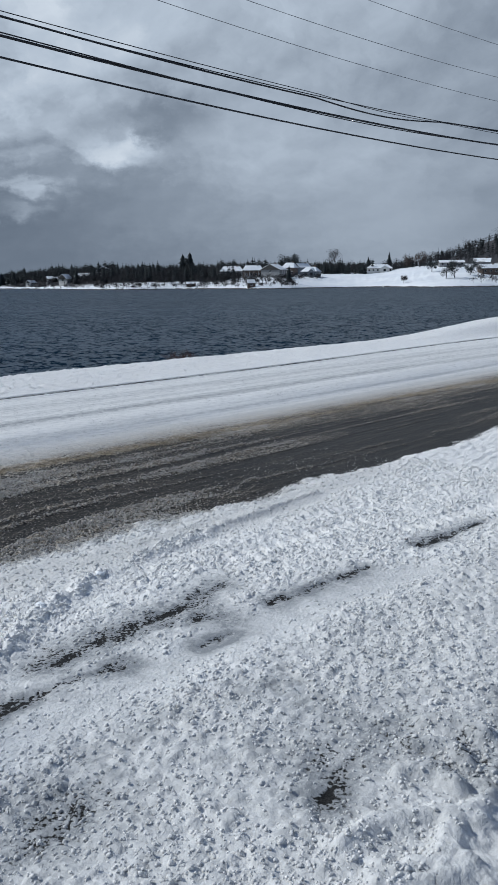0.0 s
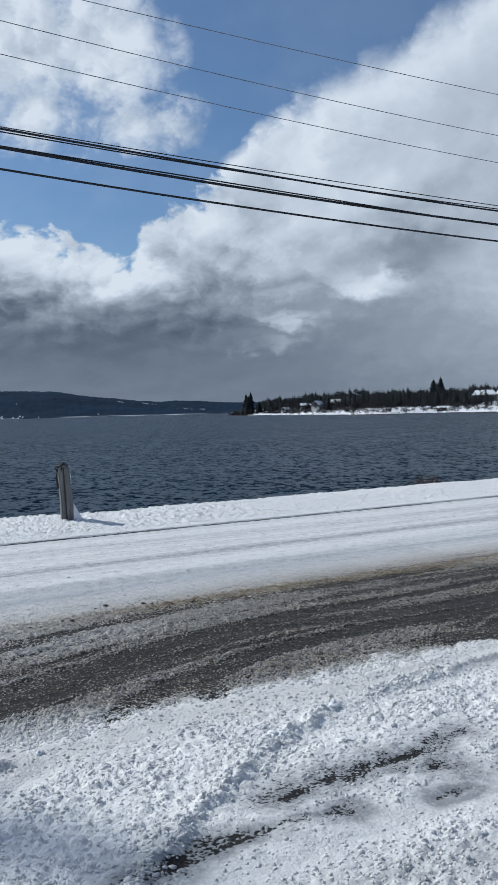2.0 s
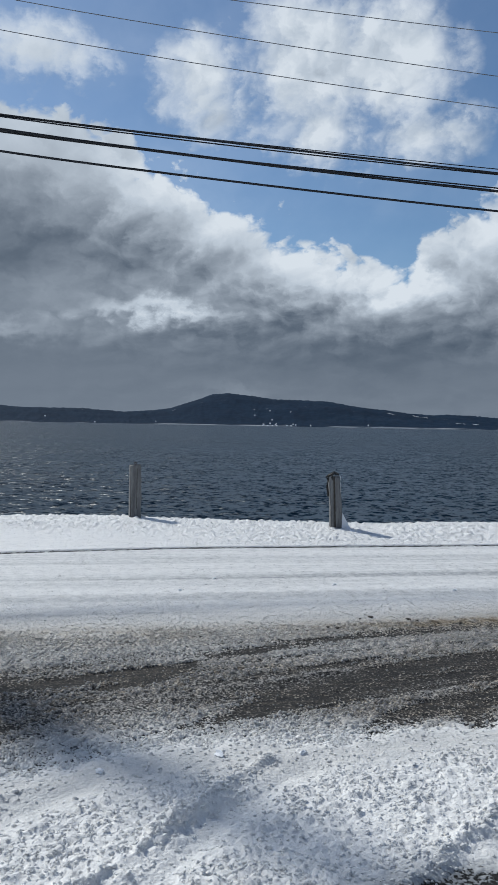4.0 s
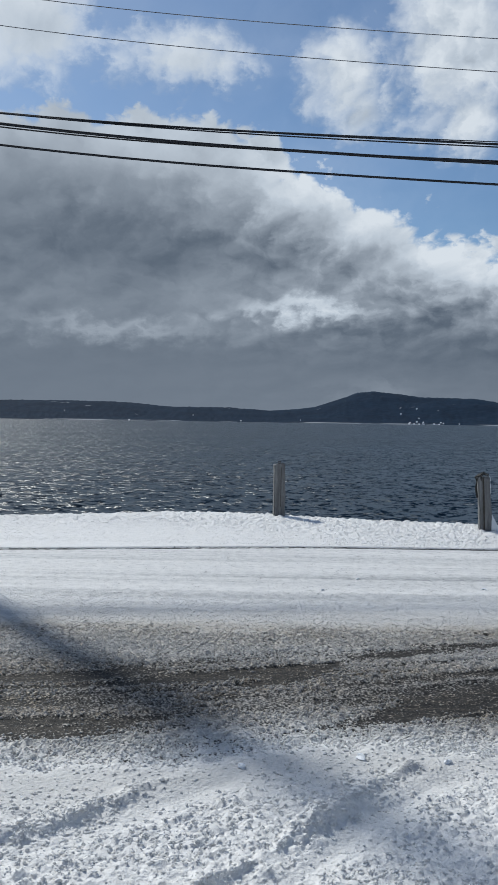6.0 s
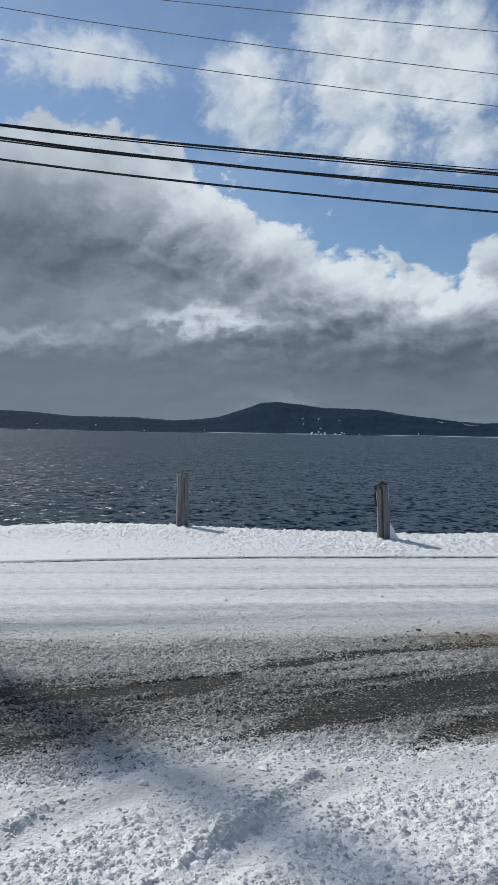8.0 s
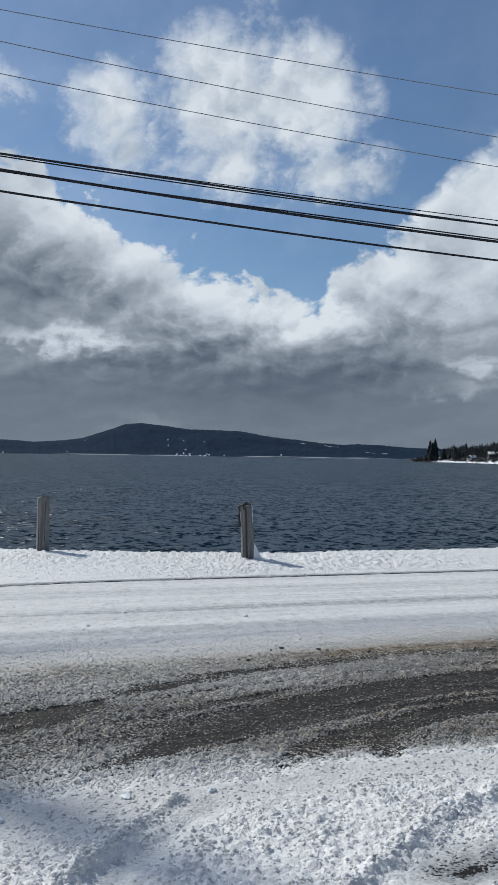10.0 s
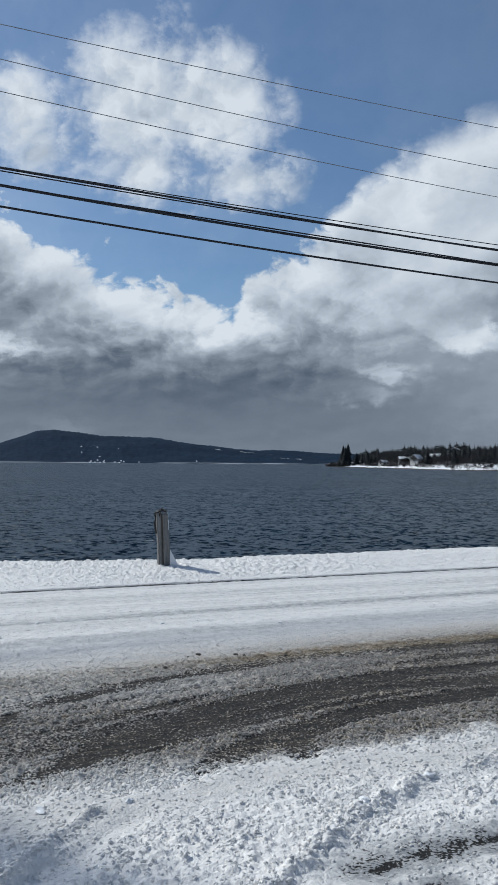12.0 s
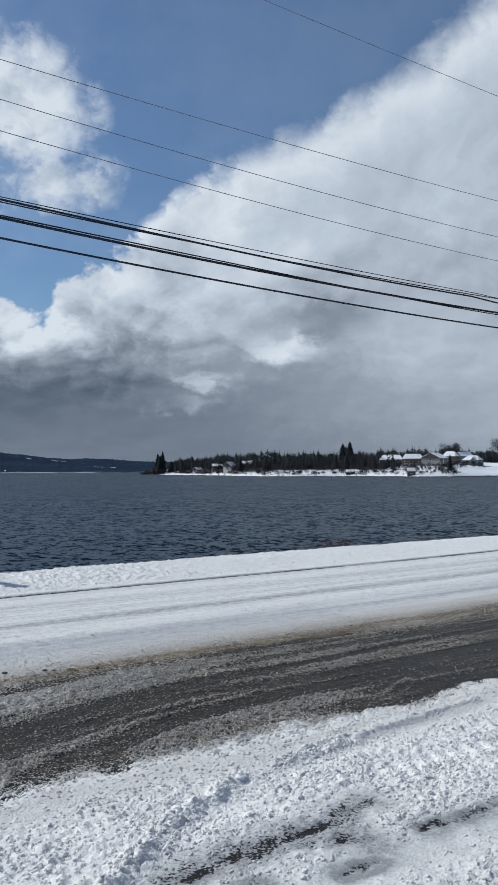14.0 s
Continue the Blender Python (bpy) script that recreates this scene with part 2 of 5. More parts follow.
def winter_surface(name):
    """Asphalt, slush, sand-stained and clean snow; the cover of each comes with the mesh."""
    m, k, bsdf = material(name)
    p = place(k)
    grain, coarse, tiny = k.noise(p, 48, 4, 0.62), k.noise(p, 11, 4, 0.55), k.noise(p, 230, 2, 0.6)
    lumps = k.add("ShaderNodeTexVoronoi")
    lumps.feature = "SMOOTH_F1"
    k.put(lumps.inputs["Vector"], k.add_warp(p))
    lumps.inputs["Scale"].default_value = 46.0
    lumps.inputs["Smoothness"].default_value = 0.45
    lump = k.step(lumps.outputs["Distance"], 0.05, 0.75, 1.0, 0.0)
    speck = k.step(k.noise(p, 75, 3, 0.6), 0.36, 0.66)
    cover, stain, wet, ice, sand = attribute(k, "cover"), attribute(k, "stain"), attribute(k, "wet"), attribute(k, "ice"), attribute(k, "sand")
    crumb = k.math("MULTIPLY_ADD", lump, 0.28, k.math("MULTIPLY_ADD", speck, 0.40, k.math("MULTIPLY", grain, 0.40)))
    ragged = k.math("ADD", cover, k.math("MULTIPLY_ADD", crumb, 1.4, k.math("MULTIPLY_ADD", coarse, 0.45, -1.01)))
    snow_fac = k.step(ragged, k.step(stain, 0.0, 1.0, 0.36, 0.20), k.step(stain, 0.0, 1.0, 0.64, 0.80))
    stone = k.mix(k.step(tiny, 0.35, 0.75), (0.006, 0.0065, 0.007), (0.050, 0.048, 0.046))
    stone = k.mix(k.step(coarse, 0.35, 0.75, 0.0, 0.45), stone, (0.045, 0.043, 0.040))
    drag = k.add("ShaderNodeMapping")
    k.put(drag.inputs[0], p)
    drag.inputs["Scale"].default_value = (0.5, 9.0, 1.0)
    drag.inputs["Rotation"].default_value = (0, 0, radians(-9))
    film = k.step(k.math("MULTIPLY_ADD", k.noise(drag.outputs[0], 2.2, 4, 0.6), 0.75, k.math("MULTIPLY", speck, 0.25)), 0.42, 0.74, 0.0, 0.7)
    stone = k.mix(k.math("MULTIPLY", film, stain), stone, (0.126, 0.108, 0.088))
    clean = k.mix(k.step(k.math("MULTIPLY_ADD", coarse, 0.5, k.math("MULTIPLY", grain, 0.5)), 0.3, 0.72), (0.79, 0.785, 0.775), (0.925, 0.913, 0.893))
    sandy = k.mix(k.step(crumb, 0.40, 0.9), (0.105, 0.088, 0.069), (0.60, 0.53, 0.435))
    white = k.mix(k.math("MULTIPLY", stain, k.step(coarse, 0.2, 0.7, 0.8, 1.1), clamp=True), clean, sandy)
    tan = k.mix(k.step(crumb, 0.40, 0.9), (0.22, 0.170, 0.108), (0.56, 0.48, 0.36))
    white = k.mix(k.math("MULTIPLY", sand, k.step(coarse, 0.25, 0.7, 0.6, 1.2), clamp=True), white, tan)
    white = k.mix(k.math("MULTIPLY", ice, k.step(k.math("MULTIPLY_ADD", grain, 0.5, k.math("MULTIPLY", coarse, 0.5)), 0.36, 0.62, 1.35, 0.75), clamp=True), white, (0.30, 0.31, 0.32))
    k.put(bsdf.inputs["Base Color"], k.mix(snow_fac, stone, white))
    dry = k.step(wet, 0.0, 1.0, 0.75, 0.5)
    k.put(bsdf.inputs["Roughness"], k.math("ADD", k.math("MULTIPLY", snow_fac, 0.6), k.math("MULTIPLY", k.math("SUBTRACT", 1.0, snow_fac), dry)))
    bsdf.inputs["Specular IOR Level"].default_value = 0.12
    k.put(bsdf.inputs["Subsurface Weight"], k.math("MULTIPLY", k.math("MULTIPLY", snow_fac, 0.6), k.step(stain, 0.0, 0.8, 1.0, 0.3)))
    bsdf.inputs["Subsurface Radius"].default_value = (1.0, 1.0, 1.0)
    bsdf.inputs["Subsurface Scale"].default_value = 0.005
    flat_ice = k.step(ice, 0.0, 0.6, 1.0, 0.38)
    rise = k.math("MULTIPLY", k.math("MULTIPLY_ADD", lump, 0.45, k.math("MULTIPLY_ADD", speck, 0.35, k.math("MULTIPLY", grain, 0.7))), k.math("MULTIPLY", flat_ice, k.step(snow_fac, 0.0, 1.0, 0.35, 1.0)))
    bumped(k, bsdf, k.math("MULTIPLY_ADD", tiny, 0.12, k.math("MULTIPLY_ADD", snow_fac, 0.45, rise)), 0.6, 0.013)
    return m


SNOW_GROUND = winter_surface("snow_over_asphalt")


def water_surface():
    m, k, bsdf = material("cold_sea_water")
    p = place(k)
    mp = k.add("ShaderNodeMapping")
    k.put(mp.inputs[0], p)
    mp.inputs["Rotation"].default_value = (0, 0, radians(12))
    mp.inputs["Scale"].default_value = (0.9, 1.0, 1.0)
    k.put(bsdf.inputs["Base Color"], k.mix(k.step(k.noise(p, 0.012, 3), 0.3, 0.7), (0.006, 0.022, 0.040), (0.010, 0.030, 0.050)))
    bsdf.inputs["Specular IOR Level"].default_value = 0.27
    bsdf.inputs["Roughness"].default_value = 0.36
    bsdf.inputs["IOR"].default_value = 1.333
    slope = None
    for scale, lean in ((0.30, 0.7), (1.5, 3.2), (3.2, 4.4), (7.0, 2.4)):
        wave = k.add("ShaderNodeTexNoise")
        k.put(wave.inputs["Vector"], mp.outputs[0])
        wave.inputs["Scale"].default_value, wave.inputs["Detail"].default_value = scale, 2.0
        tilt = k.add("ShaderNodeVectorMath", operation="MULTIPLY_ADD")
        k.put(tilt.inputs[0], wave.outputs["Color"])
        tilt.inputs[1].default_value, tilt.inputs[2].default_value = (0.56 * lean, lean, 0), (-0.28 * lean, -0.5 * lean, 0)
        if slope is None:
            slope = tilt.outputs[0]
        else:
            both = k.add("ShaderNodeVectorMath", operation="ADD")
            k.put(both.inputs[0], slope)
            k.put(both.inputs[1], tilt.outputs[0])
            slope = both.outputs[0]
    gusts = k.step(k.noise(p, 0.035, 3), 0.3, 0.7, 0.8, 1.1)
    sized = k.add("ShaderNodeVectorMath", operation="SCALE")
    k.put(sized.inputs[0], slope)
    k.put(sized.inputs["Scale"], gusts)
    total = k.add("ShaderNodeVectorMath", operation="ADD")
    k.put(total.inputs[0], sized.outputs[0])
    k.put(total.inputs[1], k.add("ShaderNodeNewGeometry").outputs["Normal"])
    unit = k.add("ShaderNodeVectorMath", operation="NORMALIZE")
    k.put(unit.inputs[0], total.outputs[0])
    k.put(bsdf.inputs["Normal"], unit.outputs[0])
    return m


SEA = water_surface()
WOOD_GREY = plain("weathered_grey_timber", (0.09, 0.093, 0.095), (0.235, 0.24, 0.243), 7, 0.85, bump=0.5, dist=0.012, stretch=(3, 3, 0.25))
WOOD_DARK = plain("cracked_dark_timber", (0.03, 0.027, 0.024), (0.08, 0.07, 0.06), 9, 0.9, bump=0.4)
SNOW = plain("settled_snow", (0.80, 0.83, 0.87), (0.90, 0.915, 0.935), 14, 0.6, bump=0.5, dist=0.01)
KELP = plain("black_rubber_strap", (0.012, 0.012, 0.013), (0.04, 0.038, 0.036), 20, 0.55, bump=0.4)
STEEL = plain("rusty_steel", (0.06, 0.045, 0.035), (0.16, 0.13, 0.11), 30, 0.6, 0.7, 0.3)
# black sheath with the sky's blue reflection painted in as navy
CABLE = plain("sky_tinted_black_sheath", (0.005, 0.007, 0.012), (0.011, 0.015, 0.024), 5, 0.7)
WIRE = plain("weathered_bare_conductor", (0.17, 0.18, 0.195), (0.27, 0.28, 0.295), 5, 0.5, 0.3)
POLE_WOOD = plain("brown_pole_timber", (0.10, 0.075, 0.055), (0.24, 0.19, 0.15), 4, 0.85, bump=0.4, dist=0.01, stretch=(2, 2, 0.2))
DIRT = plain("frozen_grey_dirt", (0.035, 0.03, 0.027), (0.13, 0.115, 0.10), 22, 0.9, bump=0.8, dist=0.01)
TWIG = plain("reddish_brown_twigs", (0.04, 0.022, 0.02), (0.10, 0.055, 0.048), 6, 0.85)
BARK = plain("bare_grey_brown_branches", (0.015, 0.016, 0.020), (0.034, 0.033, 0.037), 0.6, 0.9)
# needle colour leans to blue to paint in the air's haze over the cape
NEEDLES = plain("haze_tinted_dark_needles", (0.010, 0.016, 0.019), (0.026, 0.035, 0.038), 0.9, 0.85, local=False)
ROOF_SNOW = plain("snow_on_roof", (0.70, 0.73, 0.77), (0.86, 0.88, 0.90), 0.5, 0.7, bump=0.3, dist=0.05)
GLASS = material("dark_window_glass")[0]
GLASS.node_tree.nodes["Principled BSDF"].inputs["Base Color"].default_value = (0.012, 0.015, 0.02, 1)
GLASS.node_tree.nodes["Principled BSDF"].inputs["Roughness"].default_value = 0.08
TRIM = plain("white_painted_trim", (0.62, 0.63, 0.63), (0.78, 0.78, 0.77), 2, 0.5)


def forest_hill():
    m, k, bsdf = material("haze_blue_wooded_hillside")
    p = place(k)
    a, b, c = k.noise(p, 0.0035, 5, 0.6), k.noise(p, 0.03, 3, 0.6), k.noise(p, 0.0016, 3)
    # woods in dark blue: the haze of distance is put into their colour
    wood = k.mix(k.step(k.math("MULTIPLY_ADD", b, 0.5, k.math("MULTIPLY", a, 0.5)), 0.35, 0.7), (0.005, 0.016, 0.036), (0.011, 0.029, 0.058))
    clear = k.step(k.math("MULTIPLY_ADD", k.noise(p, 0.011, 2), 0.55, k.math("MULTIPLY", c, 0.5)), 0.665, 0.685)
    tall = k.add("ShaderNodeSeparateXYZ")
    k.put(tall.inputs[0], p)
    beach = k.math("MULTIPLY", k.step(tall.outputs[2], WATER + 1.5, WATER + 3.5, 1.0, 0.0), k.step(k.noise(p, 0.004, 3), 0.46, 0.56))
    clear = k.math("MAXIMUM", clear, beach)
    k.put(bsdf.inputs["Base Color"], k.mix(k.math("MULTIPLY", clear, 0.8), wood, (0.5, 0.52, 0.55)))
    bsdf.inputs["Roughness"].default_value = 0.95
    bsdf.inputs["Specular IOR Level"].default_value = 0.05
    return m


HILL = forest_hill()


def far_snow():
    m, k, bsdf = material("snowy_shore_ground")
    p = place(k)
    a, b = k.noise(p, 0.05, 5, 0.6), k.noise(p, 0.35, 4, 0.6)
    low = attribute(k, "brush")
    fac = k.step(k.math("ADD", low, k.math("MULTIPLY_ADD", b, 0.7, k.math("MULTIPLY_ADD", a, 0.8, -0.75))), 0.35, 0.6)
    clean = k.mix(k.step(a, 0.3, 0.7), (0.74, 0.77, 0.81), (0.87, 0.89, 0.91))
    k.put(bsdf.inputs["Base Color"], k.mix(fac, clean, (0.030, 0.028, 0.030)))
    bsdf.inputs["Roughness"].default_value = 0.8
    return m


SHORE = far_snow()

# ---- building helpers ----


def part(name, bm, mat, parent=None, label=""):
    me = bpy.data.meshes.new(name)
    bm.to_mesh(me)
    bm.free()
    me.materials.append(mat)
    ob = new(name, me)
    ob.parent = parent
    return tagged(ob, label)


def sheet(name, verts, faces, mat, parent=None, smooth=False, fields=None):
    """A mesh object from arrays of corners and of triangles or quads, with optional values for its points."""
    verts, faces = np.asarray(verts, np.float32), np.asarray(faces, np.int32)
    me = bpy.data.meshes.new(name)
    me.vertices.add(len(verts))
    me.vertices.foreach_set("co", verts.ravel())
    me.loops.add(faces.size)
    me.loops.foreach_set("vertex_index", faces.ravel())
    me.polygons.add(len(faces))
    me.polygons.foreach_set("loop_start", np.arange(0, faces.size, faces.shape[1], dtype=np.int32))
    if smooth:
        me.polygons.foreach_set("use_smooth", np.ones(len(faces), bool))
    for key, values in (fields or {}).items():
        me.attributes.new(key, "FLOAT", "POINT").data.foreach_set("value", np.asarray(values, np.float32))
    me.update(calc_edges=True)
    me.materials.append(mat)
    ob = new(name, me)
    ob.parent = parent
    return ob


def box(bm, x0, y0, z0, x1, y1, z1, bevel=0.0):
    made = bmesh.ops.create_cube(bm, size=1.0)["verts"]
    for v in made:
        v.co = ((x0 + x1) / 2 + v.co.x * (x1 - x0), (y0 + y1) / 2 + v.co.y * (y1 - y0), (z0 + z1) / 2 + v.co.z * (z1 - z0))
    if bevel:
        bmesh.ops.bevel(bm, geom=list({e for v in made for e in v.link_edges}), offset=bevel, segments=2, affect="EDGES")
    return bm


def tube(points, radius, sides=6):
    """Corners and quads of a tube along points; radius may be one number or one for each point."""
    points = [Vector(p) for p in points]
    radii = radius if isinstance(radius, (list, tuple)) else [radius] * len(points)
    verts, faces = [], []
    for i, p in enumerate(points):
        way = (points[min(i + 1, len(points) - 1)] - points[max(i - 1, 0)]).normalized()
        side = way.cross(Vector((0.13, 0.21, 0.97)) if abs(way.z) < 0.95 else Vector((1, 0, 0))).normalized()
        up = side.cross(way)
        for s in range(sides):
            a = 2 * math.pi * s / sides
            verts.append(p + radii[i] * (math.cos(a) * side + math.sin(a) * up))
    for i in range(len(points) - 1):
        for s in range(sides):
            t = (s + 1) % sides
            faces.append((i * sides + s, i * sides + t, (i + 1) * sides + t, (i + 1) * sides + s))
    return [tuple(v) for v in verts], faces


def tube_part(name, points, radius, mat, parent=None, label="", sides=6):
    v, f = tube(points, radius, sides)
    return tagged(sheet(name, v, f, mat, parent, smooth=True), label)


def empty(name, m, label, category, group=""):
    ob = new(name)
    ob.matrix_basis = m
    return tagged(ob, label, category, group)


# ---- shape of the ground ----


def lattice(ix, iy, seed):
    h = (ix * 374761393 + iy * 668265263 + seed * 974711) & 0xFFFFFFFF
    h = ((h ^ (h >> 13)) * 1274126177) & 0xFFFFFFFF
    return ((h ^ (h >> 16)) & 0xFFFFFF) / float(0xFFFFFF)


def waver(x, y, seed=0):
    """Smooth noise from 0 to 1 with a wavelength of about one."""
    fx, fy = np.floor(x), np.floor(y)
    ix, iy, u, v = fx.astype(np.int64), fy.astype(np.int64), x - fx, y - fy
    u, v = u * u * (3 - 2 * u), v * v * (3 - 2 * v)
    a, b = lattice(ix, iy, seed), lattice(ix + 1, iy, seed)
    c, d = lattice(ix, iy + 1, seed), lattice(ix + 1, iy + 1, seed)
    return (a + (b - a) * u) * (1 - v) + (c + (d - c) * u) * v


def layers(x, y, size, count=4, seed=0, keep=0.5):
    total, weight, norm = 0, 1.0, 0.0
    for i in range(count):
        total = total + weight * waver(x / size * 2 ** i + 17.3 * i, y / size * 2 ** i - 9.1 * i, seed + i)
        norm, weight = norm + weight, weight * keep
    return total / norm


def clods(x, y, cell, chance, seed):
    """Height in cells of round lumps strewn one to a cell."""
    fx, fy = np.floor(x / cell), np.floor(y / cell)
    best = np.zeros_like(x)
    for dx in (-1, 0, 1):
        for dy in (-1, 0, 1):
            ix, iy = (fx + dx).astype(np.int64), (fy + dy).astype(np.int64)
            r = 0.32 + 0.42 * lattice(ix, iy, seed + 2)
            px = (ix + 0.15 + 0.7 * lattice(ix, iy, seed)) * cell
            py = (iy + 0.15 + 0.7 * lattice(ix, iy, seed + 1)) * cell
            d2 = ((x - px) ** 2 + (y - py) ** 2) / (cell * r) ** 2
            top = r * np.sqrt(np.clip(1 - d2, 0, 1)) * (0.6 + 0.5 * lattice(ix, iy, seed + 4))
            best = np.maximum(best, np.where(lattice(ix, iy, seed + 3) < chance, top, 0))
    return best


def ease(x, low, high):
    t = np.clip((x - low) / (high - low), 0, 1)
    return t * t * (3 - 2 * t)


def away(x, y, line):
    """Distance to a line through a few points."""
    best = np.full_like(x, 1e9)
    for (x0, y0), (x1, y1) in zip(line, line[1:]):
        dx, dy = x1 - x0, y1 - y0
        t = np.clip(((x - x0) * dx + (y - y0) * dy) / (dx * dx + dy * dy), 0, 1)
        best = np.minimum(best, np.hypot(x - x0 - t * dx, y - y0 - t * dy))
    return best


def bell(d, width):
    return np.exp(-(d / width) ** 2)


def plow_line(x):
    return 10.22 + 0.45 * ease(x, 9, 20) - 0.55 * ease(-x, -1.5, 4.0)


def crest_line(x):
    return 11.85 + 1.15 * np.exp(-((x + 0.9) / 2.6) ** 2) + 0.55 * ease(x, 14, 24) + 1.2 * ease(x, 30, 90)


def verge_line(x):
    return 3.86 + 0.20 * bell(x - 2.6, 0.9) + 0.14 * ease(x, 3.6, 5.4) - 0.14 * ease(-x, -0.5, 1.5) + (0.10 - 0.06 * ease(x, 2, 4)) * np.sin(x * 1.7) + 0.03 * np.sin(x * 4.1 + 1)


# tyre tracks, ridges and bare strips on the verge and across the lane
BARE = [[(0.9, 2.54), (1.3, 2.60), (1.55, 2.59), (1.80, 2.57)], [(2.72, 2.55), (3.0, 2.53), (3.45, 2.51)], [(4.0, 2.5), (4.6, 2.47)], [(2.20, 2.80), (2.46, 2.84), (2.72, 2.90)], [(2.37, 2.67), (2.44, 2.60)], [(2.18, 2.47), (2.34, 2.45)], [(1.70, 1.40), (1.76, 1.42)], [(1.62, 2.76), (1.90, 2.81), (2.25, 2.82)]]
PRINTS = [[(1.55, 1.22), (1.70, 1.20), (1.85, 1.10), (1.90, 1.00)], [(1.68, 0.98), (1.85, 1.04), (2.05, 1.02)], [(1.95, 1.30), (2.05, 1.22), (2.02, 1.14)], [(2.12, 1.36), (2.20, 1.26), (2.16, 1.18)], [(2.28, 1.40), (2.36, 1.30), (2.34, 1.22)], [(1.5, 1.06), (1.6, 1.0), (1.72, 0.92)]]
BARE_WIDTH = (0.036, 0.030, 0.030, 0.054, 0.056, 0.020, 0.022, 0.060)
BARE_DEEP = (0.82, 1.0, 0.85, 0.96, 0.74, 1.0, 0.8, 0.52)
RIDGES = [[(-1.3, 2.75), (-0.75, 3.12), (-0.25, 3.58)], [(-0.35, 2.45), (0.1, 2.93), (0.35, 3.26), (0.72, 3.66)], [(0.75, 2.35), (1.18, 2.76), (1.77, 3.2), (2.3, 3.46), (2.9, 3.58), (3.6, 3.66), (4.5, 3.74)]]
RUTS = [[(-2.2, 3.9), (-0.9, 4.1), (-0.36, 4.4), (-0.12, 4.65), (0.17, 5.05), (0.6, 5.4), (1.2, 5.68), (1.95, 5.92), (3.0, 6.08), (5.5, 6.0)],
        [(-0.6, 3.75), (0.3, 3.95), (0.68, 4.32), (1.0, 4.6), (1.37, 4.8), (2.15, 5.15), (3.1, 5.29), (5.0, 5.35)],
        [(1.24, 3.98), (1.67, 4.23), (2.09, 4.43), (2.9, 4.64), (3.8, 4.7), (6, 4.75)], [(-2.6, 5.05), (-0.42, 5.14), (0.3, 5.25)]]


# smooth grey films of packed slush between the tracks
FILMS = [[(-0.95, 4.60), (-0.6, 4.52)], [(0.0, 4.55), (0.3, 4.60), (0.6, 4.58)], [(0.65, 4.82), (1.1, 4.92), (1.5, 5.05)], [(1.5, 4.60), (2.05, 4.74)]]


def ground_shape(x, y):
    """Height, snow cover, sand stain, wetness and ice of the ground, how far it is road and bank, its sand, and how crumbly verge, slush and packed lane are."""
    wob = layers(x, y, 1.3, 3, 3) - 0.5
    wide = layers(x, y, 0.32, 3, 8) - 0.5
    # verge: churned snow with ridges, thin patches and a bare strip
    bare, grit = np.zeros_like(x), np.zeros_like(x)
    for line, width, deep in zip(BARE, BARE_WIDTH, BARE_DEEP):
        d = away(x, y, line)
        bare = np.maximum(bare, deep * bell(d + 0.05 * wide, width))
        grit = np.maximum(grit, bell(d + 0.14 * wide, 1.9 * width + 0.03))
    bare = bare * (0.65 + 0.35 * ease(layers(x, y, 0.30, 3, 77), 0.38, 0.60))
    speckle = ease(layers((0.94 * x + 0.33 * y) * 0.4, 0.94 * y - 0.33 * x, 0.034, 3, 177), 0.38, 0.62)
    ridge, rut_side = np.zeros_like(x), np.zeros_like(x)
    for line, tall in zip(RIDGES, (0.7, 1.0, 0.6)):
        ridge = np.maximum(ridge, tall * bell(away(x, y, line) + 0.16 * wide, 0.046))
        rut_side = np.maximum(rut_side, tall ** 1.5 * bell(away(x, y, [(a + 0.12, b - 0.10) for a, b in line]) + 0.10 * wide, 0.075))
    smooth = bell(away(x, y, [(1.2, 2.35), (2.2, 2.42), (2.8, 2.36), (3.6, 2.32)]) + 0.10 * wide, 0.15)
    lower = ease(-y - 0.25 * wob, -2.32, -1.95)
    thin = ease(layers(x, y, 0.55, 4, 21), 0.42, 0.62) * lower
    near = np.maximum(bell(np.hypot((x - 1.95) / 0.34, (y - 1.5) / 0.20) + 0.8 * wide, 1.0), bell(np.hypot((x - 1.0) / 0.28, (y - 1.86) / 0.12) + 0.8 * wide, 1.0))
    thin = np.clip(0.75 * thin + 0.75 * near, 0, 1)
    rolled = bell(y - verge_line(x) + 0.20 + 0.14 * wide, 0.22 + 0.06 * ease(-x, -1.4, -0.6)) * (1 - ease(x, 4.8, 6.2))
    track = np.maximum(bell(away(x, y, [(3.0, 3.16), (3.6, 3.13), (4.2, 3.06)]), 0.055), bell(away(x, y, [(4.2, 2.76), (4.8, 2.64), (5.5, 2.60)]), 0.07))
    arcs = 0 * x
    for line in PRINTS:
        arcs = np.maximum(arcs, bell(away(x, y, line) + 0.08 * wide, 0.034))
    churn = np.clip(1.0 - 1.0 * grit - 0.6 * track - 0.5 * near - 0.8 * rolled - 0.9 * smooth - 0.4 * arcs - 0.85 * rut_side - 0.08 * lower, 0, 1)
    rough = 0.92 * churn * (0.018 * clods(x, y, 0.036, 0.75, 31) + 0.015 * clods(x + 3, y, 0.028, 0.9, 41) + 0.022 * clods(x, y + 5, 0.052, 0.22, 46)) * (1 + 0.15 * lower)
    big = clods(x, y, 0.07, 0.10 + 0.6 * (ridge > 0.3), 51) * 0.042 * np.clip(0.25 * churn + 0.55 * ridge, 0, 1)
    tread = track * (0.5 + 0.5 * np.sign(np.sin((x * 0.96 - y * 0.26) * 52)))
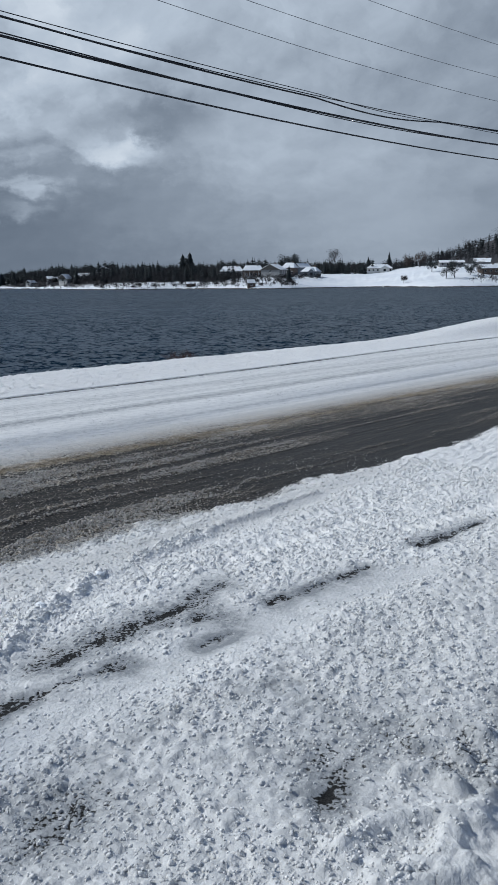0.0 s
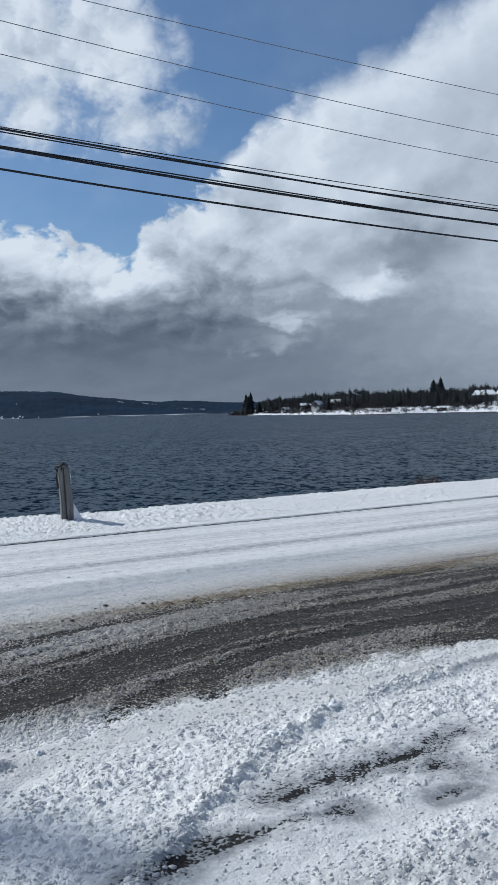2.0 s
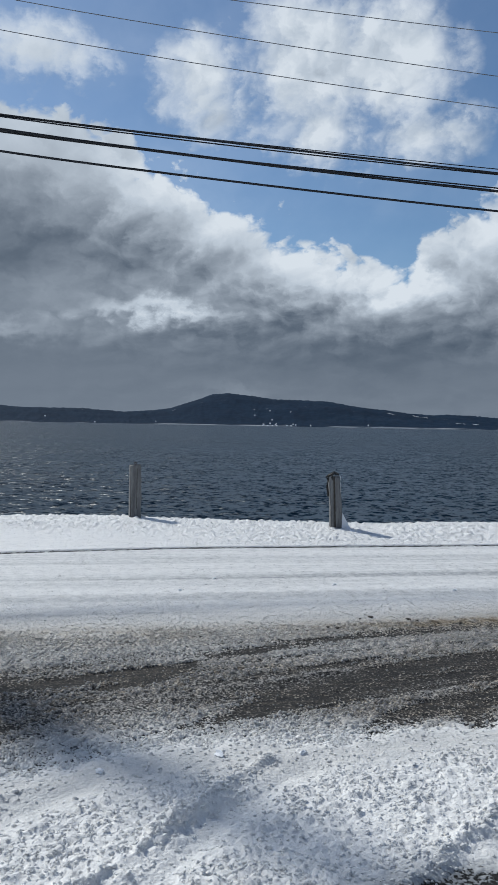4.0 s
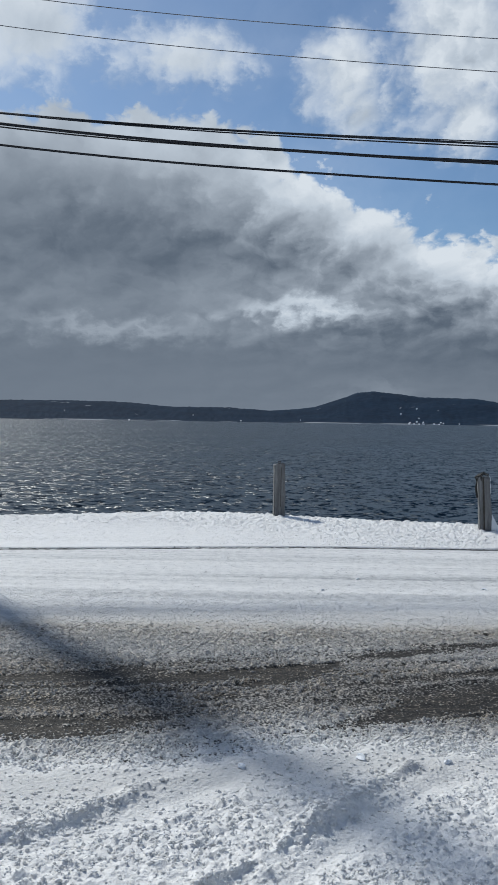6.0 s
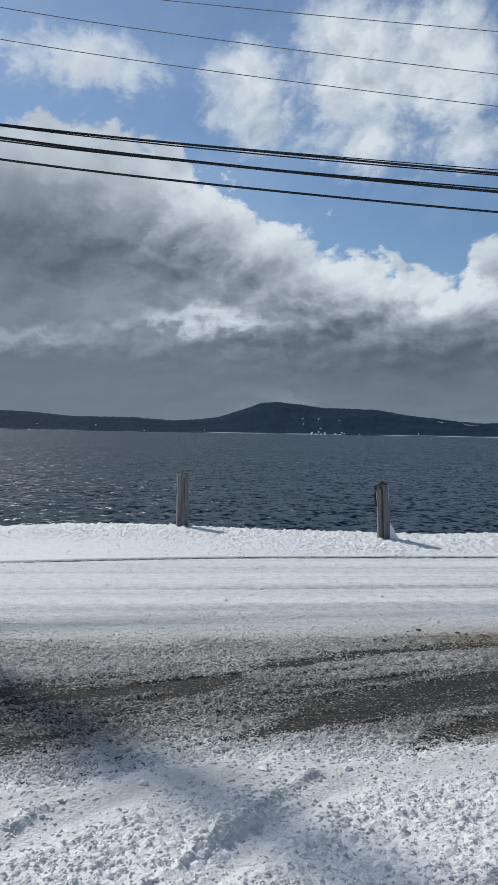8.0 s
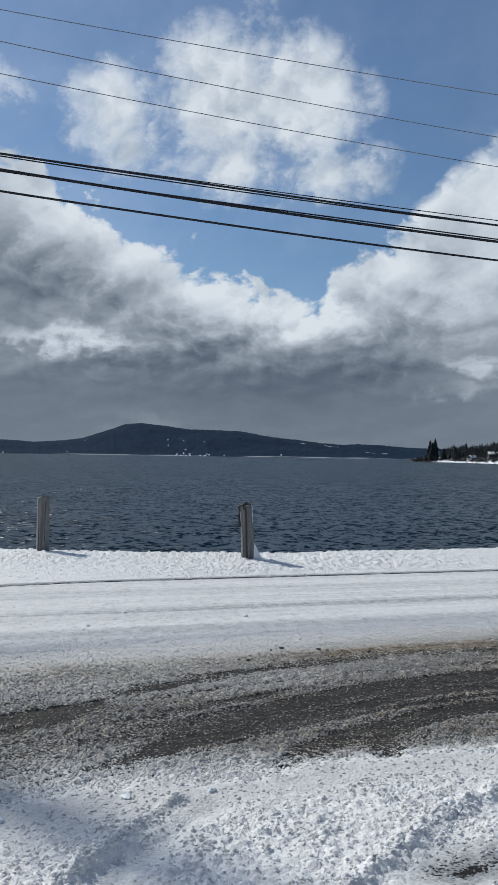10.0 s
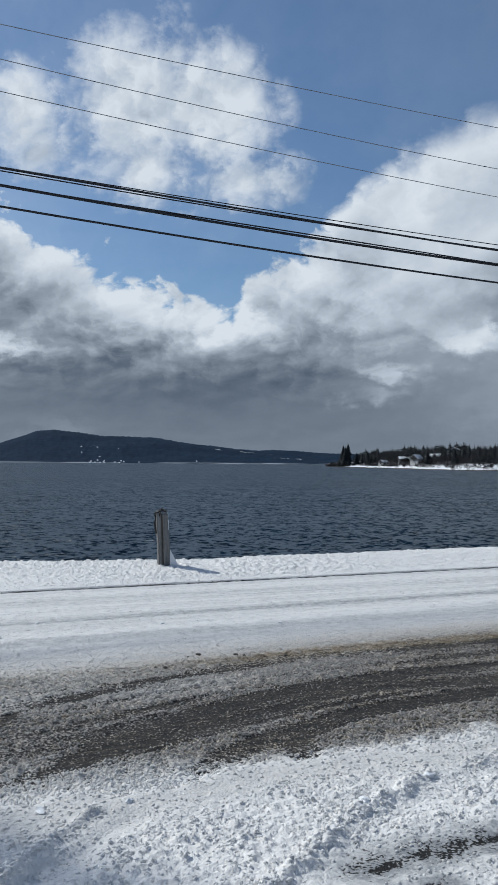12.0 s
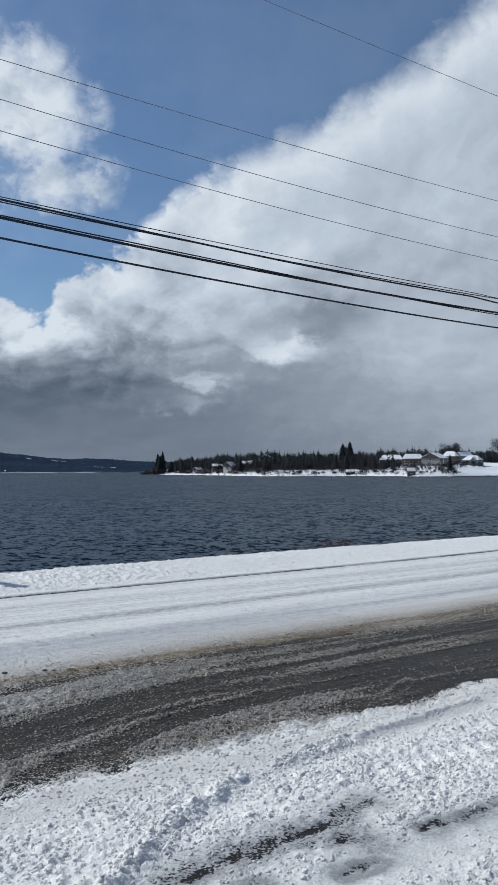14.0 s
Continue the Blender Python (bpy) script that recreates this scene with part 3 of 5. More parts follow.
    h_v = 0.030 + 0.026 * wob + 0.014 * wide + rough + big + 0.034 * ridge - 0.014 * rut_side - 0.010 * bare - 0.012 * thin - 0.018 * tread - 0.006 * smooth + 0.042 * arcs
    c_v = 1.25 - bare * (0.42 + 0.42 * speckle) - grit * (0.20 + 0.26 * speckle) - (0.12 + 0.40 * speckle) * thin - 0.08 * lower - 0.25 * rut_side + 0.30 * wide + 0.15 * wob + np.clip(rough / 0.03, 0, 1) * 0.22 + 0.4 * smooth
    # lane: wet asphalt, slush and tyre tracks that sweep in from the verge
    left = 1 - ease(x + 0.8 * wob, 1.0, 4.6)
    v = y - 1.15 * ease(x, -1.8, 3.4) * ease(-np.abs(y - 4.9), -1.6, -0.4)
    streak = layers(x * 0.14, v, 0.26, 3, 61)
    lines = layers(x * 0.05, v, 0.075, 2, 66)
    rut = np.zeros_like(x)
    for line in RUTS:
        rut = np.maximum(rut, bell(away(x, y, line) + 0.12 * wide, 0.10))
    slush = 0.60 + 0.30 * left + 1.25 * (streak - 0.5) + 2.3 * (lines - 0.5) * (1 - 0.45 * ease(x, 4, 8)) - 0.78 * rut * (0.7 + 0.3 * ease(x, -1.2, 0.6)) * (1 - 0.5 * ease(x, 3, 5)) - 0.22 * ease(x, 0.3, 1.6) - 0.20 * ease(x, 2.2, 5)
    slush = np.maximum(slush, 0.27 + 0.5 * (lines - 0.5) - 0.24 * ease(x, 3, 6.5))
    shoulder = 1 - ease(x, 0.6, 1.8)
    near_edge = ease(-(y - verge_line(x)) + 0.35 * wide, -0.36 - 0.22 * shoulder, 0.02)
    far_edge = ease(y + 0.30 * wide + 0.30 * left, 5.35, 6.0)
    kerb = y - verge_line(x)
    slush = slush + (0.16 + 0.24 * ease(x, 1.5, 4) + 0.40 * shoulder) * near_edge + 0.50 * far_edge + (0.38 * bell(kerb - 0.42 + 0.2 * wide, 0.03) - 0.45 * bell(kerb - 0.16, 0.09)) * ease(x, 2.6, 4.5)
    slush = slush - 0.5 * rut * far_edge
    film = np.zeros_like(x)
    for line in FILMS:
        film = np.maximum(film, ease(bell(away(x, y, line) + 0.25 * wide, 0.17), 0.1, 0.95))
    slush_rough = 0.026 * clods(x, y, 0.05, 0.55, 71) + 0.016 * clods(x, y, 0.03, 0.6, 76)
    h_r = 0.010 * np.clip(slush, 0, 1) + slush_rough * np.clip(slush + 0.05, 0, 0.9)
    # packed lane, white with grey wheel marks
    packed = ease(y + 0.22 * wide + 0.10 * wob + 0.10 * left, 5.85, 6.75)
    lane_y = y + 0.05 * np.sin(x * 0.3)
    along = 0.45 * layers(x * 0.03, lane_y, 0.34, 3, 86) + 0.30 * layers(x * 0.012, lane_y, 0.11, 2, 186) + 0.25 * layers(x * 0.02, lane_y, 0.06, 2, 286)
    wheel = 1.0 * bell(y - 8.25 - 0.1 * wob, 0.17) * ease(x, -5, 4) + 0.55 * bell(y - 7.25, 0.08) + 0.50 * bell(y - 9.25 - 0.1 * wob, 0.14) + 0.08 + 2.2 * (along - 0.5)
    wheel = np.clip(wheel, 0, 1)
    h_p = 0.024 + 0.010 * clods(x, y, 0.05, 0.4, 81) * (1 - 0.9 * wheel) + 0.016 * (along - 0.5) - 0.006 * wheel
    h_r = h_r * (1 - packed) + h_p * packed
    c_r = (np.clip(slush, -0.2, 1) + 0.5 * np.clip(slush, 0, 1) * (slush_rough / 0.012 - 0.55)) * (1 - packed) + (1.05 + 0.2 * wide) * packed
    stain = np.clip((0.95 - 0.42 * far_edge * left) * (1 - packed) * ease(y - verge_line(x), -0.15, 0.3 + 0.45 * shoulder) + 0.22 * bell(y - 6.6, 0.35), 0, 1)
    sand = np.clip((0.9 * bell(y - 6.17 - 0.2 * wide - 0.02 * left, 0.13) * (0.15 + 0.85 * ease(x, 1.4, 3.2)) + 0.42 * bell(y - 6.42 + 0.35 * left - 0.2 * wide, 0.36)), 0, 1)
    # bank along the water
    t = (y - plow_line(x)) / np.maximum(crest_line(x) - plow_line(x), 0.3)
    flat_top = bell(np.hypot((x + 1.8) / 3.0, (y - 10.75) / 0.85), 1)
    lumpy = (0.030 * clods(x, y, 0.085, 0.45, 91) + 0.024 * clods(x, y, 0.055, 0.55, 96)) * (1 - 0.45 * ease(x, 5, 11)) * ease(t, 0.0, 0.25)
    h_b = 0.040 + 0.080 * ease(t, 0, 0.9) + 0.04 * wob * ease(t, 0.1, 0.6) + lumpy * (1 - np.clip(1.2 * flat_top, 0, 0.95)) + 0.30 * ease(x, 17, 25) * ease(t, 0.1, 0.7)
    h_b = h_b - np.minimum(3.4, 0.62 * np.clip(y - crest_line(x) - 0.05, 0, None) ** 1.15)
    on_road, on_bank = ease(y - verge_line(x) + 0.34 * wide + 0.16 * (layers(x, y, 0.09, 2, 141) - 0.5), -0.13, 0.14), ease(y - plow_line(x) + 0.03 * wide, -0.015, 0.03)
    h = h_v * (1 - on_road) + (h_r - 0.008) * on_road
    c = c_v * (1 - on_road) + c_r * on_road
    h, c = h * (1 - on_bank) + h_b * on_bank, c * (1 - on_bank) + on_bank * (1.1 + 0.1 * wide - 2.0 * ease(-h_b, 0.9, 1.7))
    # dark line along the bank's foot: its step's shadow, painted by cutting the cover
    c = c - 1.3 * bell(y - plow_line(x) + 0.022, 0.016) * (0.4 + 0.6 * ease(layers(x, y * 0, 0.9, 3, 99), 0.25, 0.5))
    film = film * on_road * (1 - packed)
    c, stain = c * (1 - film) + (0.50 + 0.8 * (lines - 0.5)) * film, stain * on_road * (1 - on_bank)
    ice = np.clip(0.45 * film + (0.20 + 0.62 * wheel) * packed * on_road * (1 - on_bank) + (1.0 * grit + 0.25 * smooth + 0.10 * rut_side + 0.65 * thin + 0.32 * lower + 0.22 * rolled + 0.04) * (1 - on_road), 0, 1)
    wet = np.clip(on_road * (1 - packed) * (0.35 + 0.5 * ease(x, 3, 6)), 0, 1) + 0.5 * bare
    return h, c, stain, wet, ice, on_road * (1 - on_bank), on_bank, sand * on_road * (1 - on_bank) + 0.16 * rolled * (1 - on_road), np.clip(churn, 0, 1) * (1 - on_road), np.clip(slush, 0, 1) * on_road * (1 - packed) * (1 - film), packed * on_road * (1 - on_bank), ridge * (1 - on_road)


def run(*pieces):
    """Grid lines: (from, to, step) pieces one after another, then outwards ever wider to the last value given."""
    out = []
    for a, b, s in pieces:
        out.append(np.arange(a, b, s))
    return np.concatenate(out)


def widening(a, b, step, ratio):
    out, v = [], a
    while abs(v - a) < abs(b - a):
        out.append(v)
        v += step * (1 if b > a else -1)
        step *= ratio
    return np.array(out + [b])


gx = np.concatenate([widening(-4.0, -2600, 0.05, 1.09)[::-1][:-1], run((-4.0, -1.2, 0.030), (-1.2, 4.6, 0.0125), (4.6, 6.0, 0.024), (6.0, 12, 0.05)), widening(12, 2600, 0.06, 1.06)])
gy = np.concatenate([widening(0.9, -2600, 0.02, 1.12)[::-1][:-1], run((0.9, 4.3, 0.0125), (4.3, 6.6, 0.018), (6.6, 9.5, 0.024), (9.5, 10.8, 0.02), (10.8, 12.8, 0.03)), widening(12.8, 2600, 0.06, 1.16)])
GX, GY = np.meshgrid(gx, gy)
flat_x, flat_y = GX.ravel(), GY.ravel()
height, cover_v, stain_v, wet_v, ice_v, road_v, bank_v, sand_v = ground_shape(flat_x, flat_y)[:8]
nx, ny = len(gx), len(gy)
idx = np.arange(nx * ny).reshape(ny, nx)
quads = np.stack([idx[:-1, :-1], idx[:-1, 1:], idx[1:, 1:], idx[1:, :-1]], -1).reshape(-1, 4)
road_q, bank_q = road_v[quads].mean(1) > 0.5, bank_v[quads].mean(1) > 0.5


def piece(name, pick, label):
    q = quads[pick]
    used, back_to = np.unique(q, return_inverse=True)
    verts = np.stack([flat_x[used], flat_y[used], height[used]], 1)
    ob = sheet(name, verts, back_to.reshape(q.shape), SNOW_GROUND, smooth=True, fields={"cover": cover_v[used], "stain": stain_v[used], "wet": wet_v[used], "ice": ice_v[used], "sand": sand_v[used]})
    return tagged(ob, label, kind="structure", category=name.replace("_", " "))


near_bank = (flat_y[quads[:, 0]] < 16)
piece("ground", ~road_q & ~(bank_q & near_bank), "churned white snow over grey asphalt beside the road")
piece("road", road_q, "dark wet asphalt road half covered by slush and packed snow")
piece("snow_bank", bank_q & near_bank, "low lumpy bank of white plowed snow along the water")

# ---- water ----


def build_water():
    x = np.concatenate([widening(-14, -2600, 0.3, 1.08)[::-1][:-1], run((-14, 45, 0.3)), widening(45, 2600, 0.36, 1.06)])
    y = widening(12.0, 4700, 0.10, 1.015)
    X, Y = np.meshgrid(x, y)
    cell = np.maximum(np.gradient(y)[:, None], np.gradient(x)[None, :] * 0.7)
    z = np.zeros_like(X)
    rng = np.random.default_rng(5)
    for i in range(26):
        lam = 0.6 * 1.06 ** i
        a = radians(-72 + rng.normal(0, 34))
        amp = 0.0105 * lam ** 0.6 * ease(lam / cell, 2.5, 5)
        ph = rng.uniform(0, 6.28) + 1.5 * waver(X / 7 + i, Y / 7, i)
        z += amp * (1 - 2 * np.abs(np.sin(0.5 * ((X * math.cos(a) + Y * math.sin(a)) * 6.283 / lam + ph))))
    w, hgt = len(x), len(y)
    i = np.arange(w * hgt).reshape(hgt, w)
    q = np.stack([i[:-1, :-1], i[:-1, 1:], i[1:, 1:], i[1:, :-1]], -1).reshape(-1, 4)
    tagged(sheet("water", np.stack([X.ravel(), Y.ravel(), WATER + z.ravel()], 1), q, SEA, smooth=True), "dark slate blue bay water with small wind ripples", "water", kind="structure")


build_water()

# ---- far shores ----
HILL_LINE = ((-60, 0.9), (-40, 1.3), (-25, 1.0), (-17, 1.18), (-12, 1.23), (-9, 1.18), (-6, 0.93), (-1.7, 0.92), (1.0, 0.74), (3.0, 0.88), (4.3, 1.06), (5.85, 1.58), (7.2, 2.07),
             (8.2, 2.16), (9.8, 2.02), (11.4, 1.80), (15.2, 1.70), (17.5, 1.33), (19.4, 1.13), (21, 0.94), (22.5, 0.83), (23.4, 0.91), (25, 0.86), (27, 0.68), (32, 0.6), (45, 0.5), (80, 0.4))


def hill_place(a, s):
    """A place on the ridge beyond the bay at azimuths a; s goes from its shore (0) to its crest (1)."""
    crest = np.interp(a, [p[0] for p in HILL_LINE], [p[1] for p in HILL_LINE])
    shore = 2750 + 350 * (layers(a / 9, a * 0 + 2, 1.0, 3, 5) - 0.5)
    r = shore + s * 1400
    top = 1.6 + np.tan(np.radians(crest)) * (shore + 1400)
    grow = ease(s + 0.0 * a, -0.25, 1.0) ** 1.4 - 0.042 * (1 - s)
    z = WATER - 0.5 + (top - WATER) * grow + 30 * (layers(a * 1.3, a * 0 + s * 9, 1.0, 4, 14) - 0.5) * s * (1 - s) * 2 + 9 * (layers(a * 9, a * 0 + s * 40, 1.0, 3, 24) - 0.5) * np.minimum(1, s * 6)
    return np.stack([r * np.sin(np.radians(a)), r * np.cos(np.radians(a)), z], -1)


def build_hills():
    """The wooded ridge as one sheet, from below the water to its crest."""
    a = np.arange(-60, 80, 0.12)
    rows = [hill_place(a, 0.0) * (1, 1, 0) + (0, 0, WATER - 1.0)] + [hill_place(a, s) for s in np.linspace(0, 1, 26)]
    v = np.concatenate(rows)
    i = np.arange(len(v)).reshape(-1, len(a))
    q = np.stack([i[:-1, :-1], i[:-1, 1:], i[1:, 1:], i[1:, :-1]], -1).reshape(-1, 4)
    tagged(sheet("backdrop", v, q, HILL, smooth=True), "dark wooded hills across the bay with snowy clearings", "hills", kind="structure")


build_hills()


def far_village():
    """Tiny snow-roofed houses and clearings strewn along the foot of the hills."""
    r = random.Random(77)
    v, f = [], []
    for _ in range(24):
        a = r.choice((r.gauss(12.0, 1.6), r.gauss(11.5, 0.8), r.uniform(-14, 24)))
        x0, y0, z = hill_place(np.array([a]), r.random() ** 2.5 * 0.45)[0]
        rr = math.hypot(x0, y0)
        w, d, h = r.uniform(3, 6), r.uniform(3, 6), r.uniform(1.0, 1.8)
        c, sn = math.sin(radians(a)), math.cos(radians(a))
        k = len(v)
        for ux, uy, uz in ((-1, -1, -6), (1, -1, -6), (1, 1, -6), (-1, 1, -6), (-1, -1, h), (1, -1, h), (1, 1, h), (-1, 1, h), (-1, 0, h + 2.5), (1, 0, h + 2.5)):
            x, y = ux * w / 2, uy * d / 2
            v.append((rr * c + x * sn + y * c, rr * sn - x * c + y * sn, z + uz))
        f += [(k, k + 1, k + 5, k + 4), (k + 1, k + 2, k + 6, k + 5), (k + 3, k, k + 4, k + 7), (k + 4, k + 5, k + 9, k + 8), (k + 6, k + 7, k + 8, k + 9)]
    tagged(sheet("far_village", v, f, ROOF_SNOW), "tiny snow roofed houses scattered along the far shore", "village", kind="stuff")


far_village()


def shore_range(a):
    return 445 + 330 * ease(-a, -40, -25) + 25 * np.sin(a * 0.5) * ease(a, 28, 34)


def cape(a, r):
    """Height of the cape at azimuths and ranges."""
    t = r - shore_range(a)
    grow = ease(a, 26.2, 32.0) * 0.80 + 0.20 * ease(a, 26.2, 27.0)
    z = WATER - 0.25 + (0.35 + 0.35 * ease(a, 32, 44)) * ease(t, -1, 5) * ease(a, 27.1, 28.2) + 12.0 * (1 - np.exp(-np.clip(t, 0, None) / 95)) * grow
    z = z + 46 * ease(a, 56.5, 67) * ease(t, 110, 420) + 3.0 * ease(a, 54, 58) * ease(t, 30, 130)
    return np.where(t < 0, WATER - 1.0, z)


def spot(a, r):
    """The place on the cape at an azimuth and a range."""
    z = float(cape(np.array([float(a)]), np.array([float(r)]))[0])
    return Vector((r * math.sin(radians(a)), r * math.cos(radians(a)), z))


def build_cape():
    a = np.arange(27.2, 84, 0.12)
    t = np.concatenate([np.array([-30, -1, 0, 2, 5, 8]), widening(12, 900, 4, 1.07)])
    A, Tt = np.meshgrid(a, t)
    R = shore_range(A) + Tt + 3.0 * (layers(A * 2, Tt * 0, 1.0, 3, 7) - 0.5) * (Tt < 12)
    Z = cape(A, np.maximum(R, shore_range(A) + 0.01)) * 1.0
    Z = np.where(Tt < -0.5, WATER - 1.0, Z) + 0.9 * (layers(A * 6, Tt / 12, 1.0, 3, 11) - 0.5) * ease(Tt, 5, 30)
    wooded = ease(A, 36.2, 37.5) * (1 - ease(A, 43.0, 44.5))
    brush = (0.95 * ease(Tt, 30, 60) * wooded + 0.62 * ease(Tt, 14, 50) * (1 - ease(A, 43.5, 45.5)) * ease(A, 30, 33) + 0.8 * ease(Tt, 135, 170)
             + 0.22 * (1 - ease(A, 46.6, 48.0)) * ease(A, 41.5, 43) * ease(Tt, 3, 10) + 0.35 * ease(Tt, 6, 16) * ease(A, 30, 31) * (1 - ease(A, 36, 37)) + 0.75 * bell(Tt - 1.5, 1.2) * (0.4 + 0.6 * ease(A, 50, 57)))
    brush = brush + 0.7 * (1 - ease(A, 28.2, 29.0))
    brush = np.clip(brush + 0.5 * ease(Tt, 5, 22) * (1 - ease(A, 30, 34)), 0, 1)
    v = np.stack([R * np.sin(np.radians(A)), R * np.cos(np.radians(A)), Z], -1).reshape(-1, 3)
    i = np.arange(len(v)).reshape(A.shape)
    q = np.stack([i[:-1, :-1], i[:-1, 1:], i[1:, 1:], i[1:, :-1]], -1).reshape(-1, 4)
    tagged(sheet("cape_ground", v, q, SHORE, smooth=True, fields={"brush": brush.ravel()}), "snow covered lawns and brush sloping down to the bay", "shore", kind="structure")


build_cape()

# ---- trees ----
MAPLE = plain("brown_maple_twigs", (0.040, 0.030, 0.028), (0.085, 0.062, 0.055), 0.6, 0.9)
rnd = random.Random(11)


def conifer_arrays(height, spread, seed, tiers=11, boughs=7):
    """Crown of a spruce: tiers of drooping boughs, each a bent three-sided blade, ragged in outline."""
    r = random.Random(seed)
    v, f = [], []
    for t in range(tiers):
        s = t / (tiers - 1)
        z = height * (0.10 + 0.86 * s)
        reach = spread * (1 - s) ** 0.65 * (0.8 + 0.4 * r.random()) + 0.06 * spread
        for b in range(boughs):
            a = 2 * math.pi * (b + r.random()) / boughs
            L = reach * r.uniform(0.65, 1.2)
            wd = max(0.16, 0.42 * L)
            c, sn = math.cos(a), math.sin(a)
            dz = -0.24 * L + r.uniform(-0.1, 0.1)
            k = len(v)
            v += [(0, 0, z + 0.10 * height), (c * L * 0.55 - sn * wd, sn * L * 0.55 + c * wd, z + dz * 0.5 - 0.15), (c * L * 0.55 + sn * wd, sn * L * 0.55 - c * wd, z + dz * 0.5 - 0.15),
                  (c * L, sn * L, z + dz), (c * L * 0.5, sn * L * 0.5, z - 0.05 * height)]
            f += [(k, k + 1, k + 3), (k, k + 3, k + 2), (k + 4, k + 3, k + 1), (k + 4, k + 2, k + 3)]
    k = len(v)
    v += [(0.12, 0, height * 0.9), (-0.06, 0.1, height * 0.9), (-0.06, -0.1, height * 0.9), (0, 0, height)]
    f += [(k, k + 1, k + 3), (k + 1, k + 2, k + 3), (k + 2, k, k + 3)]
    return np.array(v), np.array(f)


def bare_arrays(height, spread, seed, depth=4, split=3, thick=0.022, bush=False):
    """Limbs and twigs of a leafless tree, as tapering three-sided sticks."""
    r = random.Random(seed)
    v, f = [], []

    def stick(p, q, ra, rb):
        way = (q - p).normalized()
        side = way.orthogonal().normalized()
        up = way.cross(side)
        k = len(v)
        for base, rad in ((p, ra), (q, rb)):
            for s in range(3):
                a = 2.094 * s
                v.append(tuple(base + rad * (math.cos(a) * side + math.sin(a) * up)))
        for s in range(3):
            t = (s + 1) % 3
            f.append((k + s, k + t, k + 3 + t))
            f.append((k + s, k + 3 + t, k + 3 + s))

    def grow(p, way, length, rad, level):
        q = p + way * length
        stick(p, q, rad, rad * 0.62)
        if level == 0:
            return
        for _ in range(split + (level == 1)):
            turn = Vector((r.gauss(0, 1), r.gauss(0, 1), r.gauss(0.25, 0.7))).normalized()
            w2 = (way * 0.9 + turn * spread).normalized()
            grow(p + way * length * r.uniform(0.55, 1.0), w2, length * r.uniform(0.55, 0.82), rad * 0.6, level - 1)

    if bush:
        for _ in range(6):
            w = Vector((r.gauss(0, 0.6), r.gauss(0, 0.6), 1)).normalized()
            grow(Vector((r.gauss(0, 0.12) * height, r.gauss(0, 0.12) * height, 0)), w, height * 0.4, thick * height, depth - 1)
    else:
        grow(Vector((0, 0, -0.3)), Vector((r.gauss(0, 0.04), r.gauss(0, 0.04), 1)).normalized(), height * 0.36, thick * height, depth)
    return np.array(v), np.array(f)


def strew(name, kinds, spots, mat, label, category):
    """Many trees or shrubs that nobody would count, as one object."""
    vs, fs, at = [], [], 0
    for p, s, turn, k in spots:
        v, f = kinds[k % len(kinds)]
        c, sn = math.cos(turn), math.sin(turn)
        vs.append(np.stack([(v[:, 0] * c - v[:, 1] * sn) * s + p[0], (v[:, 0] * sn + v[:, 1] * c) * s + p[1], v[:, 2] * s + p[2] - 0.2], 1))
        fs.append(f + at)
        at += len(v)
    return tagged(sheet(name, np.concatenate(vs), np.concatenate(fs), mat), label, category, kind="stuff")


def twiggy_arrays(height, spread, seed, twigs=170, low=0.45):
    """A leafless crown seen from afar: trunk, limbs and a haze of short twigs in an uneven dome."""
    r = random.Random(seed)
    v, f = bare_arrays(height, 0.6, seed, 2 if twigs < 300 else 3, 4, 0.016)
    v, f = [tuple(p) for p in v], [tuple(t) for t in f]
    lobes = [(r.gauss(0, 0.42) * spread, r.gauss(0, 0.42) * spread, height * r.uniform(low, 0.85), r.uniform(0.3, 0.6) * spread) for _ in range(7)]
    for _ in range(twigs):
        lx, ly, lz, lr = r.choice(lobes)
        p = Vector((r.gauss(0, 1), r.gauss(0, 1), r.gauss(0, 1))).normalized() * lr * r.random() ** 0.4 + Vector((lx, ly, lz))
        w = Vector((r.gauss(0, 0.6), r.gauss(0, 0.6), r.uniform(0.2, 1))).normalized() * r.uniform(0.5, 1.3)
        side = w.orthogonal().normalized() * 0.055
        k = len(v)
        v += [tuple(p - side), tuple(p + side), tuple(p + w)]
        f.append((k, k + 1, k + 2))
    return np.array(v), np.array(f)


SPRUCES = [conifer_arrays(10 * (0.72 + 0.08 * i), 2.2 + 0.55 * ((i * 5) % 7) / 2, 100 + i, 6, 5) for i in range(7)]
BARES = [twiggy_arrays(8.5, 3.4 + 0.3 * i, 200 + i, 130) for i in range(5)]
SHRUBS = [twiggy_arrays(2.8, 1.9, 300 + i, 110) for i in range(4)]


def scatter(count, low, high, near, far, size, seed, keep=None):
    r = random.Random(seed)
    out = []
    while len(out) < count:
        a, t = r.uniform(low, high), near + (far - near) * r.random() ** 1.2
        if keep and r.random() > keep(a, t):
            continue
        swell = 0.95 + 0.10 * math.sin(a * 2.3 + seed) + 0.07 * math.sin(a * 6.1 + 2 * seed)
        out.append((spot(a, float(shore_range(np.array([a]))[0]) + t), swell * r.uniform(*size), r.uniform(0, 6.28), r.randrange(99)))
    return out


